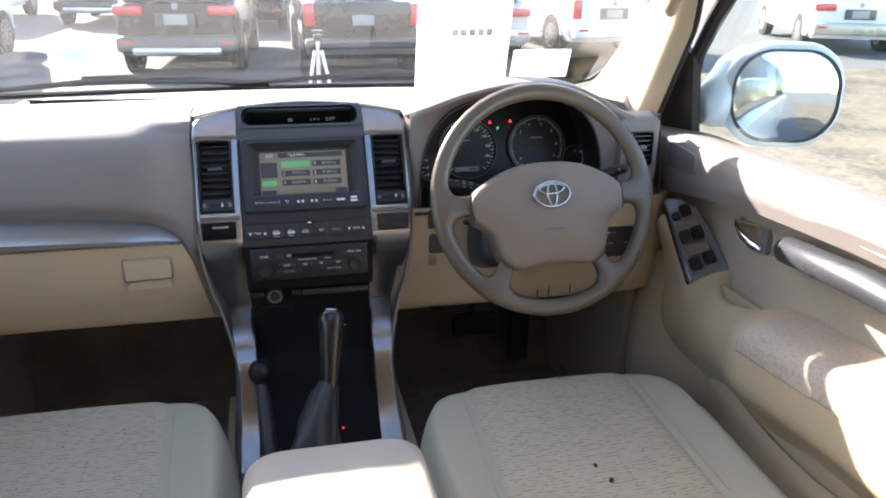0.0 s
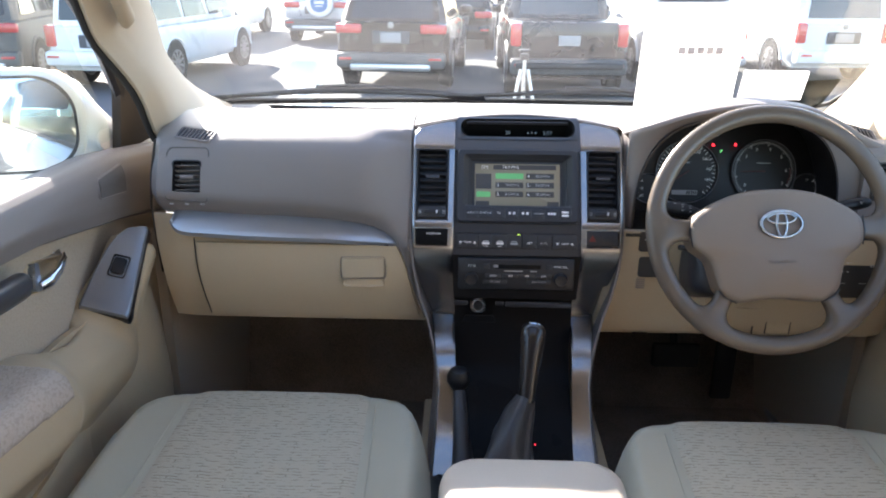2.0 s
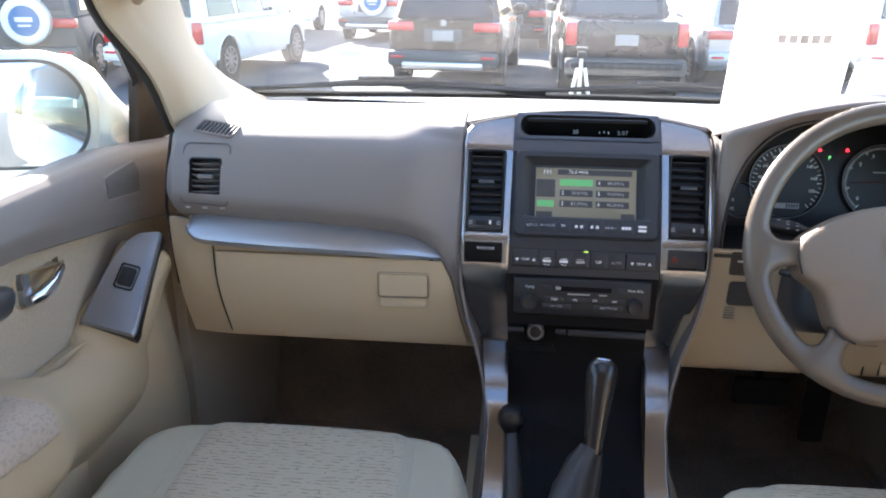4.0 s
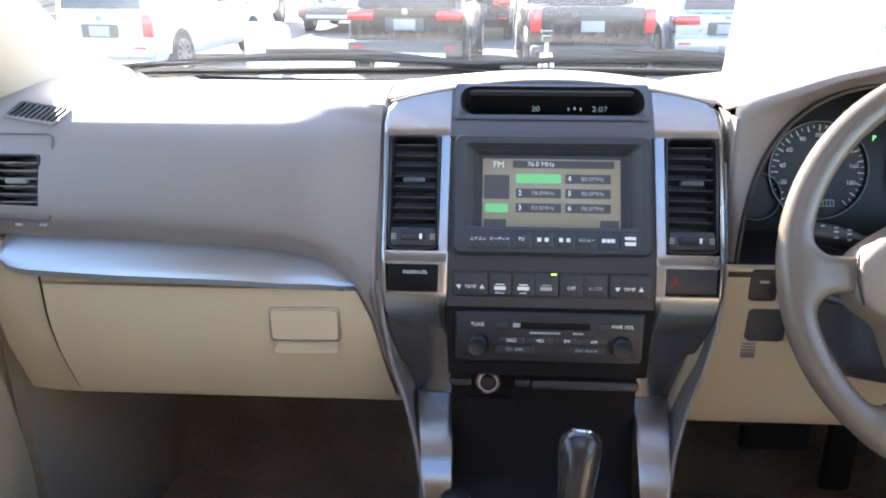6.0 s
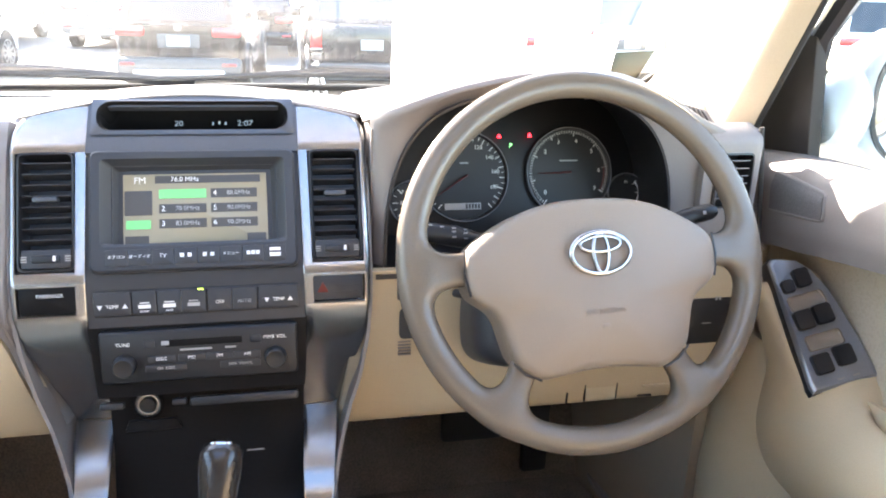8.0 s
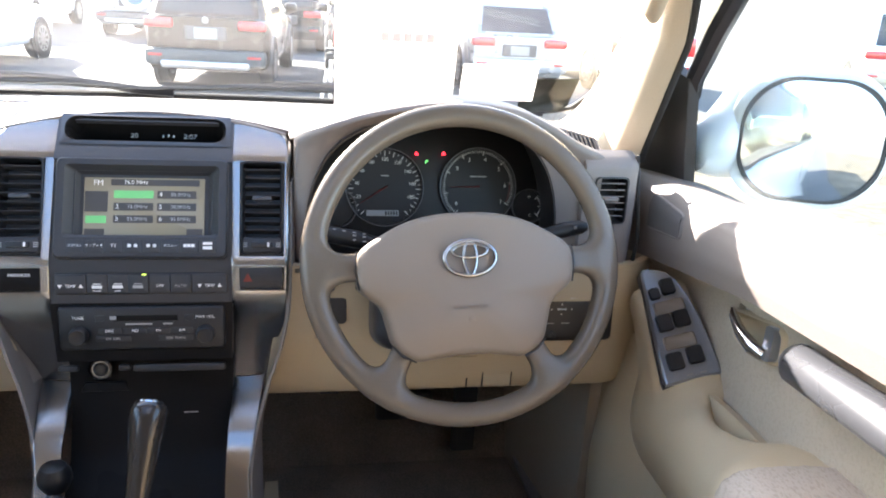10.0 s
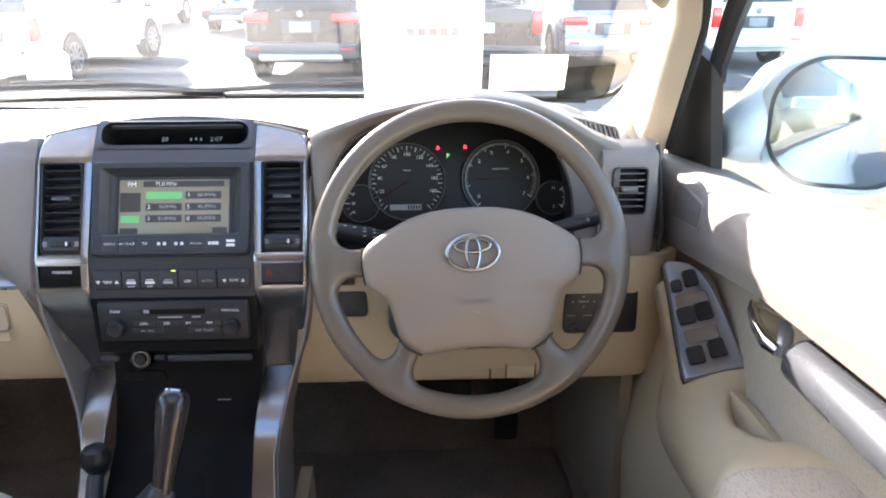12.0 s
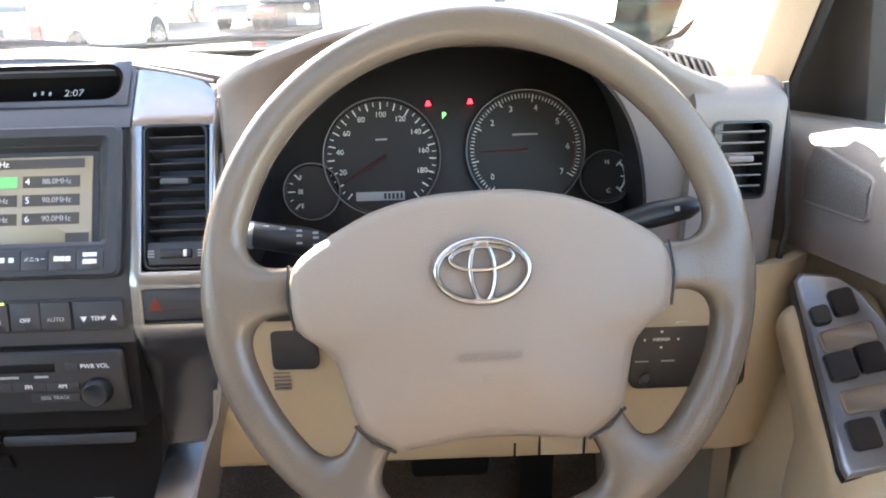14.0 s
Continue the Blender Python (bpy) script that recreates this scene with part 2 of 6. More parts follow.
# ---- mesh tools ----
def part(name, bms, material, parent=None, label="", angle=40, m=None):
    """Links one or several bmeshes as ONE mesh object, under a thing or a part."""
    bms = bms if isinstance(bms, (list, tuple)) else [bms]
    me = bpy.data.meshes.new(name)
    if len(bms) == 1:
        bms[0].to_mesh(me)
    else:
        total = bmesh.new()
        for b in bms:
            tmp = bpy.data.meshes.new("tmp")
            b.to_mesh(tmp)
            total.from_mesh(tmp)
            bpy.data.meshes.remove(tmp)
        total.to_mesh(me)
        total.free()
    for b in bms:
        b.free()
    me.polygons.foreach_set("use_smooth", [True] * len(me.polygons))
    me.set_sharp_from_angle(angle=radians(angle))
    me.materials.append(material)
    ob = new(name, me)
    if parent:
        ob.parent = parent
    if m is not None:
        ob.matrix_basis = m
    if label:
        tagged(ob, label)
    return ob


def thing(name, label, category, group="", kind=""):
    return tagged(new(name), label, category, group, kind)


def basis(o, x, z):
    """A pose at o with local x along x and local z (outward) along z."""
    z = Vector(z).normalized()
    x = Vector(x)
    x = (x - z * x.dot(z)).normalized()
    y = z.cross(x)
    m = Matrix((x, y, z)).transposed().to_4x4()
    m.translation = o
    return m


def rrect(w, h, r, n=4, cx=0.0, cy=0.0):
    """A rounded rectangle, counter-clockwise."""
    r = min(r, w / 2 - 1e-5, h / 2 - 1e-5)
    out = []
    for k, (sx, sy) in enumerate(((1, 1), (-1, 1), (-1, -1), (1, -1))):
        for i in range(n + 1):
            a = radians(90 * k + 90 * i / n)
            out.append((cx + sx * (w / 2 - r) + r * math.cos(a), cy + sy * (h / 2 - r) + r * math.sin(a)))
    return out


def loft(loops, m=None, cap0=True, cap1=True):
    """Bridges loops of equally many 3D points."""
    bm = bmesh.new()
    vs = [[bm.verts.new(m @ Vector(p) if m else p) for p in lp] for lp in loops]
    n = len(loops[0])
    for a, b in zip(vs, vs[1:]):
        for i in range(n):
            bm.faces.new((a[i], a[(i + 1) % n], b[(i + 1) % n], b[i]))
    if cap0:
        bm.faces.new(vs[0][::-1])
    if cap1:
        bm.faces.new(vs[-1])
    bmesh.ops.recalc_face_normals(bm, faces=bm.faces)
    return bm


def prism(pts, m, depth, bev=0.001, dome=0.0):
    """An outline in local xy, from z = -depth to 0, its front edge rounded."""
    cx, cy = sum(p[0] for p in pts) / len(pts), sum(p[1] for p in pts) / len(pts)

    def ring(s, z):
        out = []
        for x, y in pts:
            d = math.hypot(x - cx, y - cy) or 1
            k = max(0.05, (d - s) / d)
            out.append((cx + (x - cx) * k, cy + (y - cy) * k, z))
        return out
    rings = [ring(0, -depth), ring(0, -bev), ring(bev * 0.3, -bev * 0.3), ring(bev, 0)]
    if dome:
        for f in (0.2, 0.45, 0.7):
            rings.append([(cx + (x - cx) * (1 - f), cy + (y - cy) * (1 - f), z + dome * (1 - (1 - f) ** 2)) for x, y, z in rings[3]])
    return loft(rings, m)


def framed(rects, m, cap=True):
    """Nested rounded rectangles (w, h, r, cx, cy, z), bridged from the outside in."""
    return loft([[(x, y, z) for x, y in rrect(w, h, r, 4, cx, cy)] for w, h, r, cx, cy, z in rects], m, False, cap)


def box(c, s, bev=0.002, m=None, seg=2):
    bm = bmesh.new()
    bmesh.ops.create_cube(bm, size=1, matrix=Matrix.Translation(c) @ Matrix.Diagonal((*s, 1)))
    if bev:
        bmesh.ops.bevel(bm, geom=bm.edges[:], offset=min(bev, min(s) * 0.45), segments=seg, profile=0.5, affect="EDGES")
    if m:
        bmesh.ops.transform(bm, matrix=m, verts=bm.verts)
    return bm


def sheet(us, vs, fn, thick, skip=None):
    """A curved slab over the grid us x vs, thick along its back; skip(u, v) opens holes through it."""
    bm = bmesh.new()
    nu, nv = len(us), len(vs)
    P = [[Vector(fn(u, v)) for v in vs] for u in us]
    N = []
    for i in range(nu):
        row = []
        for j in range(nv):
            du = P[min(i + 1, nu - 1)][j] - P[max(i - 1, 0)][j]
            dv = P[i][min(j + 1, nv - 1)] - P[i][max(j - 1, 0)]
            row.append(du.cross(dv).normalized())
        N.append(row)
    A = [[bm.verts.new(P[i][j]) for j in range(nv)] for i in range(nu)]
    B = [[bm.verts.new(P[i][j] - N[i][j] * thick) for j in range(nv)] for i in range(nu)]
    keep = lambda i, j: 0 <= i < nu - 1 and 0 <= j < nv - 1 and not (skip and skip((us[i] + us[i + 1]) / 2, (vs[j] + vs[j + 1]) / 2))
    for i in range(nu - 1):
        for j in range(nv - 1):
            if not keep(i, j):
                continue
            bm.faces.new((A[i][j], A[i + 1][j], A[i + 1][j + 1], A[i][j + 1]))
            bm.faces.new((B[i][j + 1], B[i + 1][j + 1], B[i + 1][j], B[i][j]))
            for di, dj, a, b in ((-1, 0, (i, j), (i, j + 1)), (1, 0, (i + 1, j + 1), (i + 1, j)), (0, -1, (i + 1, j), (i, j)), (0, 1, (i, j + 1), (i + 1, j + 1))):
                if not keep(i + di, j + dj):
                    bm.faces.new((A[a[0]][a[1]], A[b[0]][b[1]], B[b[0]][b[1]], B[a[0]][a[1]]))
    loose = [v for v in bm.verts if not v.link_faces]
    bmesh.ops.delete(bm, geom=loose, context="VERTS")
    bmesh.ops.recalc_face_normals(bm, faces=bm.faces)
    return bm


def tube(pts, r, seg=10, close=False, flat=1.0):
    """A round bar along points; r is one radius or one per point."""
    pts = [Vector(p) for p in pts]
    n = len(pts)
    rs = r if isinstance(r, (list, tuple)) else [r] * n
    loops = []
    side = None
    for i, p in enumerate(pts):
        d = (pts[(i + 1) % n] - pts[i - 1]) if close else pts[min(i + 1, n - 1)] - pts[max(i - 1, 0)]
        d.normalize()
        if side is None:
            side = d.orthogonal().normalized()
        side = (side - d * side.dot(d)).normalized()
        up = d.cross(side)
        loops.append([p + (side * math.cos(2 * math.pi * k / seg) + up * flat * math.sin(2 * math.pi * k / seg)) * rs[i] for k in range(seg)])
    if close:
        bm = bmesh.new()
        vs = [[bm.verts.new(q) for q in lp] for lp in loops]
        for i in range(n):
            a, b = vs[i], vs[(i + 1) % n]
            for k in range(seg):
                bm.faces.new((a[k], a[(k + 1) % seg], b[(k + 1) % seg], b[k]))
        bmesh.ops.recalc_face_normals(bm, faces=bm.faces)
        return bm
    return loft(loops)


def lathe(profile, m=None, seg=24):
    """Turns (radius, height) pairs round local z."""
    return loft([[(r * math.cos(2 * math.pi * k / seg), r * math.sin(2 * math.pi * k / seg), h) for k in range(seg)] for r, h in profile], m)


def text(body, size, m, material, parent, name="lettering", depth=0.0003, align="CENTER", squash=1.0):
    """Writing in the built-in font, as a thin mesh on local xy."""
    cu = bpy.data.curves.new("text", "FONT")
    cu.body, cu.size, cu.extrude, cu.align_x, cu.align_y = body, size, depth, align, "CENTER"
    cu.resolution_u = 3
    tmp = bpy.data.objects.new("text", cu)
    scene.collection.objects.link(tmp)
    me = bpy.data.meshes.new_from_object(tmp.evaluated_get(bpy.context.evaluated_depsgraph_get()))
    bpy.data.objects.remove(tmp)
    me.transform(m @ Matrix.Diagonal((squash, 1, 1, 1)))
    me.materials.clear()
    me.materials.append(material)
    ob = new(name, me)
    ob.parent = parent
    return ob


def lerp(v, xs, ys):
    return float(np.interp(v, xs, ys))


def curve(v, xs, ys):
    """Smooth interpolation through points (cubic, slopes limited)."""
    xs, ys = list(xs), list(ys)
    n = len(xs)
    v = min(max(v, xs[0]), xs[-1])
    i = min(n - 2, max(0, sum(1 for x in xs if x <= v) - 1))
    d = [(ys[k + 1] - ys[k]) / (xs[k + 1] - xs[k]) for k in range(n - 1)]

    def slope(k):
        if k == 0 or k == n - 1:
            return d[min(k, n - 2)]
        return 0.0 if d[k - 1] * d[k] <= 0 else 2 * d[k - 1] * d[k] / (d[k - 1] + d[k])
    h = xs[i + 1] - xs[i]
    t = (v - xs[i]) / h
    return (2 * t ** 3 - 3 * t * t + 1) * ys[i] + (t ** 3 - 2 * t * t + t) * h * slope(i) + (3 * t * t - 2 * t ** 3) * ys[i + 1] + (t ** 3 - t * t) * h * slope(i + 1)


def span(a, b, n):
    return [a + (b - a) * i / (n - 1) for i in range(n)]


def smin(a, b, k):
    """Smooth union of two distances, with a fillet of about k."""
    h = np.maximum(k - np.abs(a - b), 0) / k
    return np.minimum(a, b) - h * h * k / 4


def skin(field, lo, hi, step, m):
    """The surface field(x, y, z) = 0 as a mesh of quads (surface nets)."""
    ax = [np.arange(a, b + step, step) for a, b in zip(lo, hi)]
    g = np.meshgrid(*ax, indexing="ij")
    f = field(*g)
    inside = f < 0
    corners = [(i, j, k) for i in (0, 1) for j in (0, 1) for k in (0, 1)]
    cut = lambda a, c: a[c[0]:a.shape[0] - 1 + c[0], c[1]:a.shape[1] - 1 + c[1], c[2]:a.shape[2] - 1 + c[2]]
    cs, fs = [cut(inside, c) for c in corners], [cut(f, c) for c in corners]
    cnt = sum(c.astype(int) for c in cs)
    live = (cnt > 0) & (cnt < 8)
    pos, num = np.zeros(live.shape + (3,)), np.zeros(live.shape)
    for p in range(8):
        for q in range(p + 1, 8):
            a, b = np.array(corners[p]), np.array(corners[q])
            if abs(a - b).sum() != 1:
                continue
            x = cs[p] != cs[q]
            t = np.where(x, fs[p] / np.where(x, fs[p] - fs[q], 1), 0)
            pos += x[..., None] * (a + t[..., None] * (b - a))
            num += x
    idx = -np.ones(live.shape, int)
    idx[live] = np.arange(live.sum())
    cell = np.argwhere(live)
    v = np.array(lo) + (cell + pos[live] / num[live][:, None]) * step
    faces = []
    for d in range(3):
        e, u = (d + 1) % 3, (d + 2) % 3
        n = inside.shape[d] - 1
        a, b = np.take(inside, range(n), d), np.take(inside, range(1, n + 1), d)
        for c in np.argwhere(a != b):
            if c[e] == 0 or c[u] == 0 or c[e] >= live.shape[e] or c[u] >= live.shape[u]:
                continue
            o, w = np.eye(3, dtype=int)[e], np.eye(3, dtype=int)[u]
            quad = [idx[tuple(c - o - w)], idx[tuple(c - w)], idx[tuple(c)], idx[tuple(c - o)]]
            faces.append(quad if a[tuple(c)] else quad[::-1])
    me = bpy.data.meshes.new("skin")
    me.from_pydata([m @ Vector(p) for p in v.tolist()], [], [[int(i) for i in q] for q in faces])
    bm = bmesh.new()
    bm.from_mesh(me)
    bpy.data.meshes.remove(me)
    for _ in range(3):
        bmesh.ops.smooth_vert(bm, verts=bm.verts, factor=0.5, use_axis_x=True, use_axis_y=True, use_axis_z=True)
    bmesh.ops.recalc_face_normals(bm, faces=bm.faces)
    return bm


# ---- car body round the cabin ----
GROUND = -0.25
body = thing("car_body", "white off-road car with cream cabin trim, seen from inside", "car", kind="structure")


def body_sheet(name, us, vs, fn, thick, material, label="", skip=None):
    return part(name, sheet(us, vs, fn, thick, skip), material, body, label)


body_sheet("cabin_floor", span(-0.76, 0.76, 9), span(-3.0, 0.30, 9), lambda x, y: (x, y, 0.60), 0.05, M_CARPET, "dark brown carpeted cabin floor")
body_sheet("firewall", span(-0.76, 0.76, 9), span(0, 1, 6), lambda x, v: (x, 0.30 + 0.28 * v, 0.60 + 0.68 * v ** 0.8), 0.04, M_CARPET, "dark carpeted toe board")
# roof opening and its pane are added out of view to let daylight in
body_sheet("roof", [-0.66, -0.5, -0.34, -0.17, 0, 0.17, 0.34, 0.5, 0.66], [-3.0, -2.2, -1.5, -0.92, -0.64, -0.36, -0.14], lambda x, y: (x, y, 1.735 + 0.03 * (1 - (x / 0.66) ** 2)), -0.03, M_PILLAR, "cream headlining", lambda x, y: abs(x) < 0.34 and -0.92 < y < -0.36)
added_roof_glass = body_sheet("added_roof_glass", span(-0.34, 0.34, 5), span(-0.92, -0.36, 4), lambda x, y: (x, y, 1.752 + 0.03 * (1 - (x / 0.66) ** 2)), -0.005, M_ROOFGLASS, "unseen glass roof panel, closed, added to brighten the cabin")
added_roof_glass.visible_shadow = False
# unseen block, added dark so the silver trim reflects less light
part("dark_rear_block", [box((0, -1.85, 1.02), (1.5, 0.10, 0.84), 0.03)], M_CARPET, body)
part("tailgate", [box((0, -3.02, 1.0), (1.5, 0.05, 0.9), 0.02)], M_BEIGE, body)
part("tailgate_glass", box((0, -3.0, 1.58), (1.4, 0.006, 0.30), 0), M_TINT, body, "dark privacy glass")
for s in (-1, 1):
    part("rear_side_panel", box((s * 0.79, -2.05, 0.95), (0.06, 1.9, 0.74), 0.02), M_BEIGE, body)
    part("b_pillar", loft([[(s * (0.78 - 0.10 * k) + s * dx, -1.12 + dy, 1.30 + 0.45 * k) for dx, dy in ((0, 0), (-0.05, 0), (-0.05, -0.12), (0, -0.12))] for k in (0, 0.5, 1)]), M_PILLAR, body)
    part("rear_side_glass", box((s * 0.74, -2.1, 1.52), (0.006, 1.75, 0.42), 0), M_TINT, body, "dark privacy glass")
    part("door_skin", sheet(span(-3.0, 0.60, 12), span(0, 1, 9), lambda y, v: (s * lerp(v, [0, 0.15, 0.5, 0.8, 1], [0.80, 0.845, 0.875, 0.875, 0.84]), y, lerp(v, [0, 0.15, 0.5, 0.8, 1], [1.29, 1.26, 1.0, 0.6, 0.22])), s * 0.008), M_WHITEPAINT, body, "white outer door skin")
    part("roof_rail", box((s * 0.67, -1.55, 1.73), (0.06, 2.8, 0.07), 0.02), M_PILLAR, body)
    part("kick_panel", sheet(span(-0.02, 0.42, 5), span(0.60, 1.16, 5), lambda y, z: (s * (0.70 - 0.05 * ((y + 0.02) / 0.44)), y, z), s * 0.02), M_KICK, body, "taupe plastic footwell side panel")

# windscreen with its black border, and the sloping pillars
WS_Y = lambda z: 0.49 - 0.64 * (z - 1.318) / 0.417
ws_bow = lambda x: 0.07 * (1 - (x / 0.70) ** 2)
windscreen = part("windscreen", sheet(span(-0.80, 0.80, 15), span(1.300, 1.735, 6), lambda x, z: (x, WS_Y(z) + ws_bow(x), z), 0.004), M_WSGLASS, body, "clear laminated windscreen glass")
windscreen.visible_shadow = False
part("windscreen_seal", tube([(x, WS_Y(1.318) + ws_bow(x) + 0.004, 1.322) for x in span(-0.71, 0.71, 17)], 0.006, 6), M_RUBBER, body, "black rubber seal along the windscreen's foot")
part("cowl_panel", sheet(span(-0.74, 0.74, 9), span(0.48, 0.72, 4), lambda x, y: (x, y + ws_bow(x), 1.300 - 0.25 * (y - 0.48)), 0.01), M_BLACK, body, "black plastic scuttle below the windscreen")


PILLAR = {1: (((0.775, 0.43, 1.33), (-0.02, -0.33, 0.25)), ((0.706, 0.07, 1.33), (-0.008, -0.13, 0.20)), ((0.737, 0.045, 1.333), (-0.010, -0.12, 0.19))),
          -1: (((0.750, 0.425, 1.345), (-0.039, -0.325, 0.226)), ((0.666, 0.075, 1.328), (0.022, -0.152, 0.20)), ((0.684, 0.020, 1.330), (0.024, -0.154, 0.20)))}


def pillar_pt(s, k, e):
    """k runs up the pillar, e from the windscreen's edge over the ridge (0.7) to the door's edge."""
    inner, ridge, outer = (Vector(p) + k * Vector(d) for p, d in PILLAR[s])
    q = inner.lerp(ridge, e / 0.7) if e < 0.7 else ridge.lerp(outer, (e - 0.7) / 0.3)
    if 0.58 < e < 0.82:        # rounded ridge
        f = (e - 0.58) / 0.24
        a, b = inner.lerp(ridge, 0.58 / 0.7), ridge.lerp(outer, 0.4)
        q = a.lerp(ridge, f).lerp(ridge.lerp(b, f), f)
    q.x -= (0.026 if s < 0 else 0.012) * max(0.0, 1 - k / 0.22) ** 2 * (1 - e)        # flared foot
    if s < 0:        # bowed edges
        q.x += (0.020 - 0.036 * min(1, e / 0.7)) * math.sin(math.pi * min(1, max(0, k))) ** 2
    q.x -= 0.010 * math.sin(math.pi * min(1, max(0, e / 0.7))) + 0.05 * max(0, k - 1)
    return Vector((s * q.x, q.y, q.z))


PILLAR_E = [0, 0.1, 0.25, 0.4, 0.52, 0.58, 0.62, 0.66, 0.7, 0.74, 0.78, 0.82, 0.9, 1.0]
for s in (-1, 1):
    part("a_pillar_trim", sheet(span(-0.16, 1.75, 16), PILLAR_E, lambda k, e: pillar_pt(s, k, e), s * 0.012), M_PILLAR, body, "cream moulded windscreen pillar trim")
    part("a_pillar_seal", tube([pillar_pt(s, k, 1.0) + Vector((s * 0.004, -0.001, 0)) for k in span(-0.04, 1.75, 14)], 0.0065, 8), M_RUBBER, body, "black door seal along the pillar")
    part("pillar_seam", tube([pillar_pt(s, k, 0.88) + Vector((-s * 0.001, -0.001, 0)) for k in span(0.0, 1.7, 14)], 0.0020, 5), M_PAD, body)
for s in (-1, 1):
    grip = part("assist_grip", tube([(s * 0.664, -0.098, 1.548), (s * 0.655, -0.112, 1.558), (s * 0.648, -0.155, 1.600), (s * 0.638, -0.215, 1.655), (s * 0.640, -0.26, 1.70)], [0.008, 0.014, 0.013, 0.013, 0.014], 12), M_PILLAR, body, "cream grab handle on the pillar")
part("bonnet", sheet(span(-0.72, 0.72, 9), span(0.66, 1.9, 8), lambda x, y: (x, y, 1.25 - 0.10 * (y - 0.66) ** 1.5 - 0.05 * (x / 0.72) ** 4), 0.01), M_WHITEPAINT, body, "white bonnet")

for s in (-1, 1):
    part("front_wing", sheet(span(0.60, 1.90, 7), span(0, 1, 6), lambda y, v: (s * (0.735 + 0.10 * math.sin(math.pi * min(1, v * 1.2 + 0.05)) - 0.10 * max(0.0, y - 1.5)), y, lerp(v, [0, 1], [1.235 - 0.10 * (y - 0.60) ** 1.5, 0.22])), s * 0.008), M_WHITEPAINT, body, "white front wing")
part("nose", sheet(span(-0.71, 0.71, 7), span(0, 1, 4), lambda x, v: (x, 1.90 + 0.03 * math.sin(math.pi * v) - 0.06 * (x / 0.71) ** 2, 1.11 - 0.86 * v), 0.01), M_WHITEPAINT, body)

# black edge of the windscreen, rounding up the pillars
for s in (-1, 1):
    edge = [pillar_pt(s, k, -0.03) + Vector((-s * 0.004, -0.004, 0.004)) for k in span(1.6, 0.20, 10)]
    foot = [Vector((s * x + (0.060 if s > 0 else -0.045) * (x > 0.6), WS_Y(1.318) + ws_bow(x) - 0.006 - d, z)) for x, d, z in ((0.692, 0.060, 1.349), (0.676, 0.030, 1.337), (0.65, 0.012, 1.329), (0.50, 0.0, 1.326), (0.25, 0.0, 1.326), (0.0, 0.0, 1.326))]
    part("windscreen_edge", tube(edge + foot, 0.0055, 8), M_RUBBER, body, "black edge round the windscreen")

# wipers lying along the windscreen's foot
for x0, x1, px in ((-0.72, -0.10, -0.12), (-0.10, 0.50, 0.46)):
    w = thing("wiper", "black windscreen wiper lying along the glass", "wiper", "windscreen wipers")
    wy = lambda x: WS_Y(1.345) + ws_bow(x) + 0.016
    part("blade", [tube([(x, wy(x), 1.338 + 0.012 * math.sin(math.pi * (x - x0) / (x1 - x0))) for x in span(x0, x1, 9)], 0.0055, 6)], M_RUBBER, w)
    part("arm", [tube([(x, wy(x) + 0.008, 1.334 + 0.028 * math.sin(math.pi * min(1, (x - x0) / (x1 - x0) * 0.9 + 0.1))) for x in span(x0 + 0.25, x1 + 0.05, 8)], [0.004, 0.005, 0.007, 0.008, 0.008, 0.008, 0.009, 0.011], 6)], M_BLACK, w)
    part("bridge", [tube([(x, wy(x) + 0.006, 1.342 + 0.014 * math.sin(math.pi * k)) for x, k in zip(span(x0 + 0.1, x1 - 0.12, 7), span(0, 1, 7))], 0.0045, 6)], M_BLACK, w)

# ---- dashboard ----
dash = thing("dashboard", "grey-brown dashboard with beige lower half, full width of the cabin", "dashboard", kind="structure")
D = lambda name, bms, m, label="", parent=None, angle=40: part(name, bms, m, parent or dash, label, angle)
LIP = lambda x: lerp(x, [-0.70, -0.62, -0.508, -0.425, -0.342, -0.281, -0.245, -0.225, -0.212, -0.203, -0.1965], [1.213, 1.213, 1.207, 1.205, 1.200, 1.192, 1.182, 1.171, 1.152, 1.12, 1.05])

SZ, SY = [0.78, 0.86, 0.98, 1.06, 1.14, 1.2, 1.327, 1.37, 1.40], [-0.29, -0.20, -0.126, -0.100, -0.093, -0.079, -0.012, 0.028, 0.058]
sy = lambda z: lerp(z, SZ, SY)        # profile of the centre stack


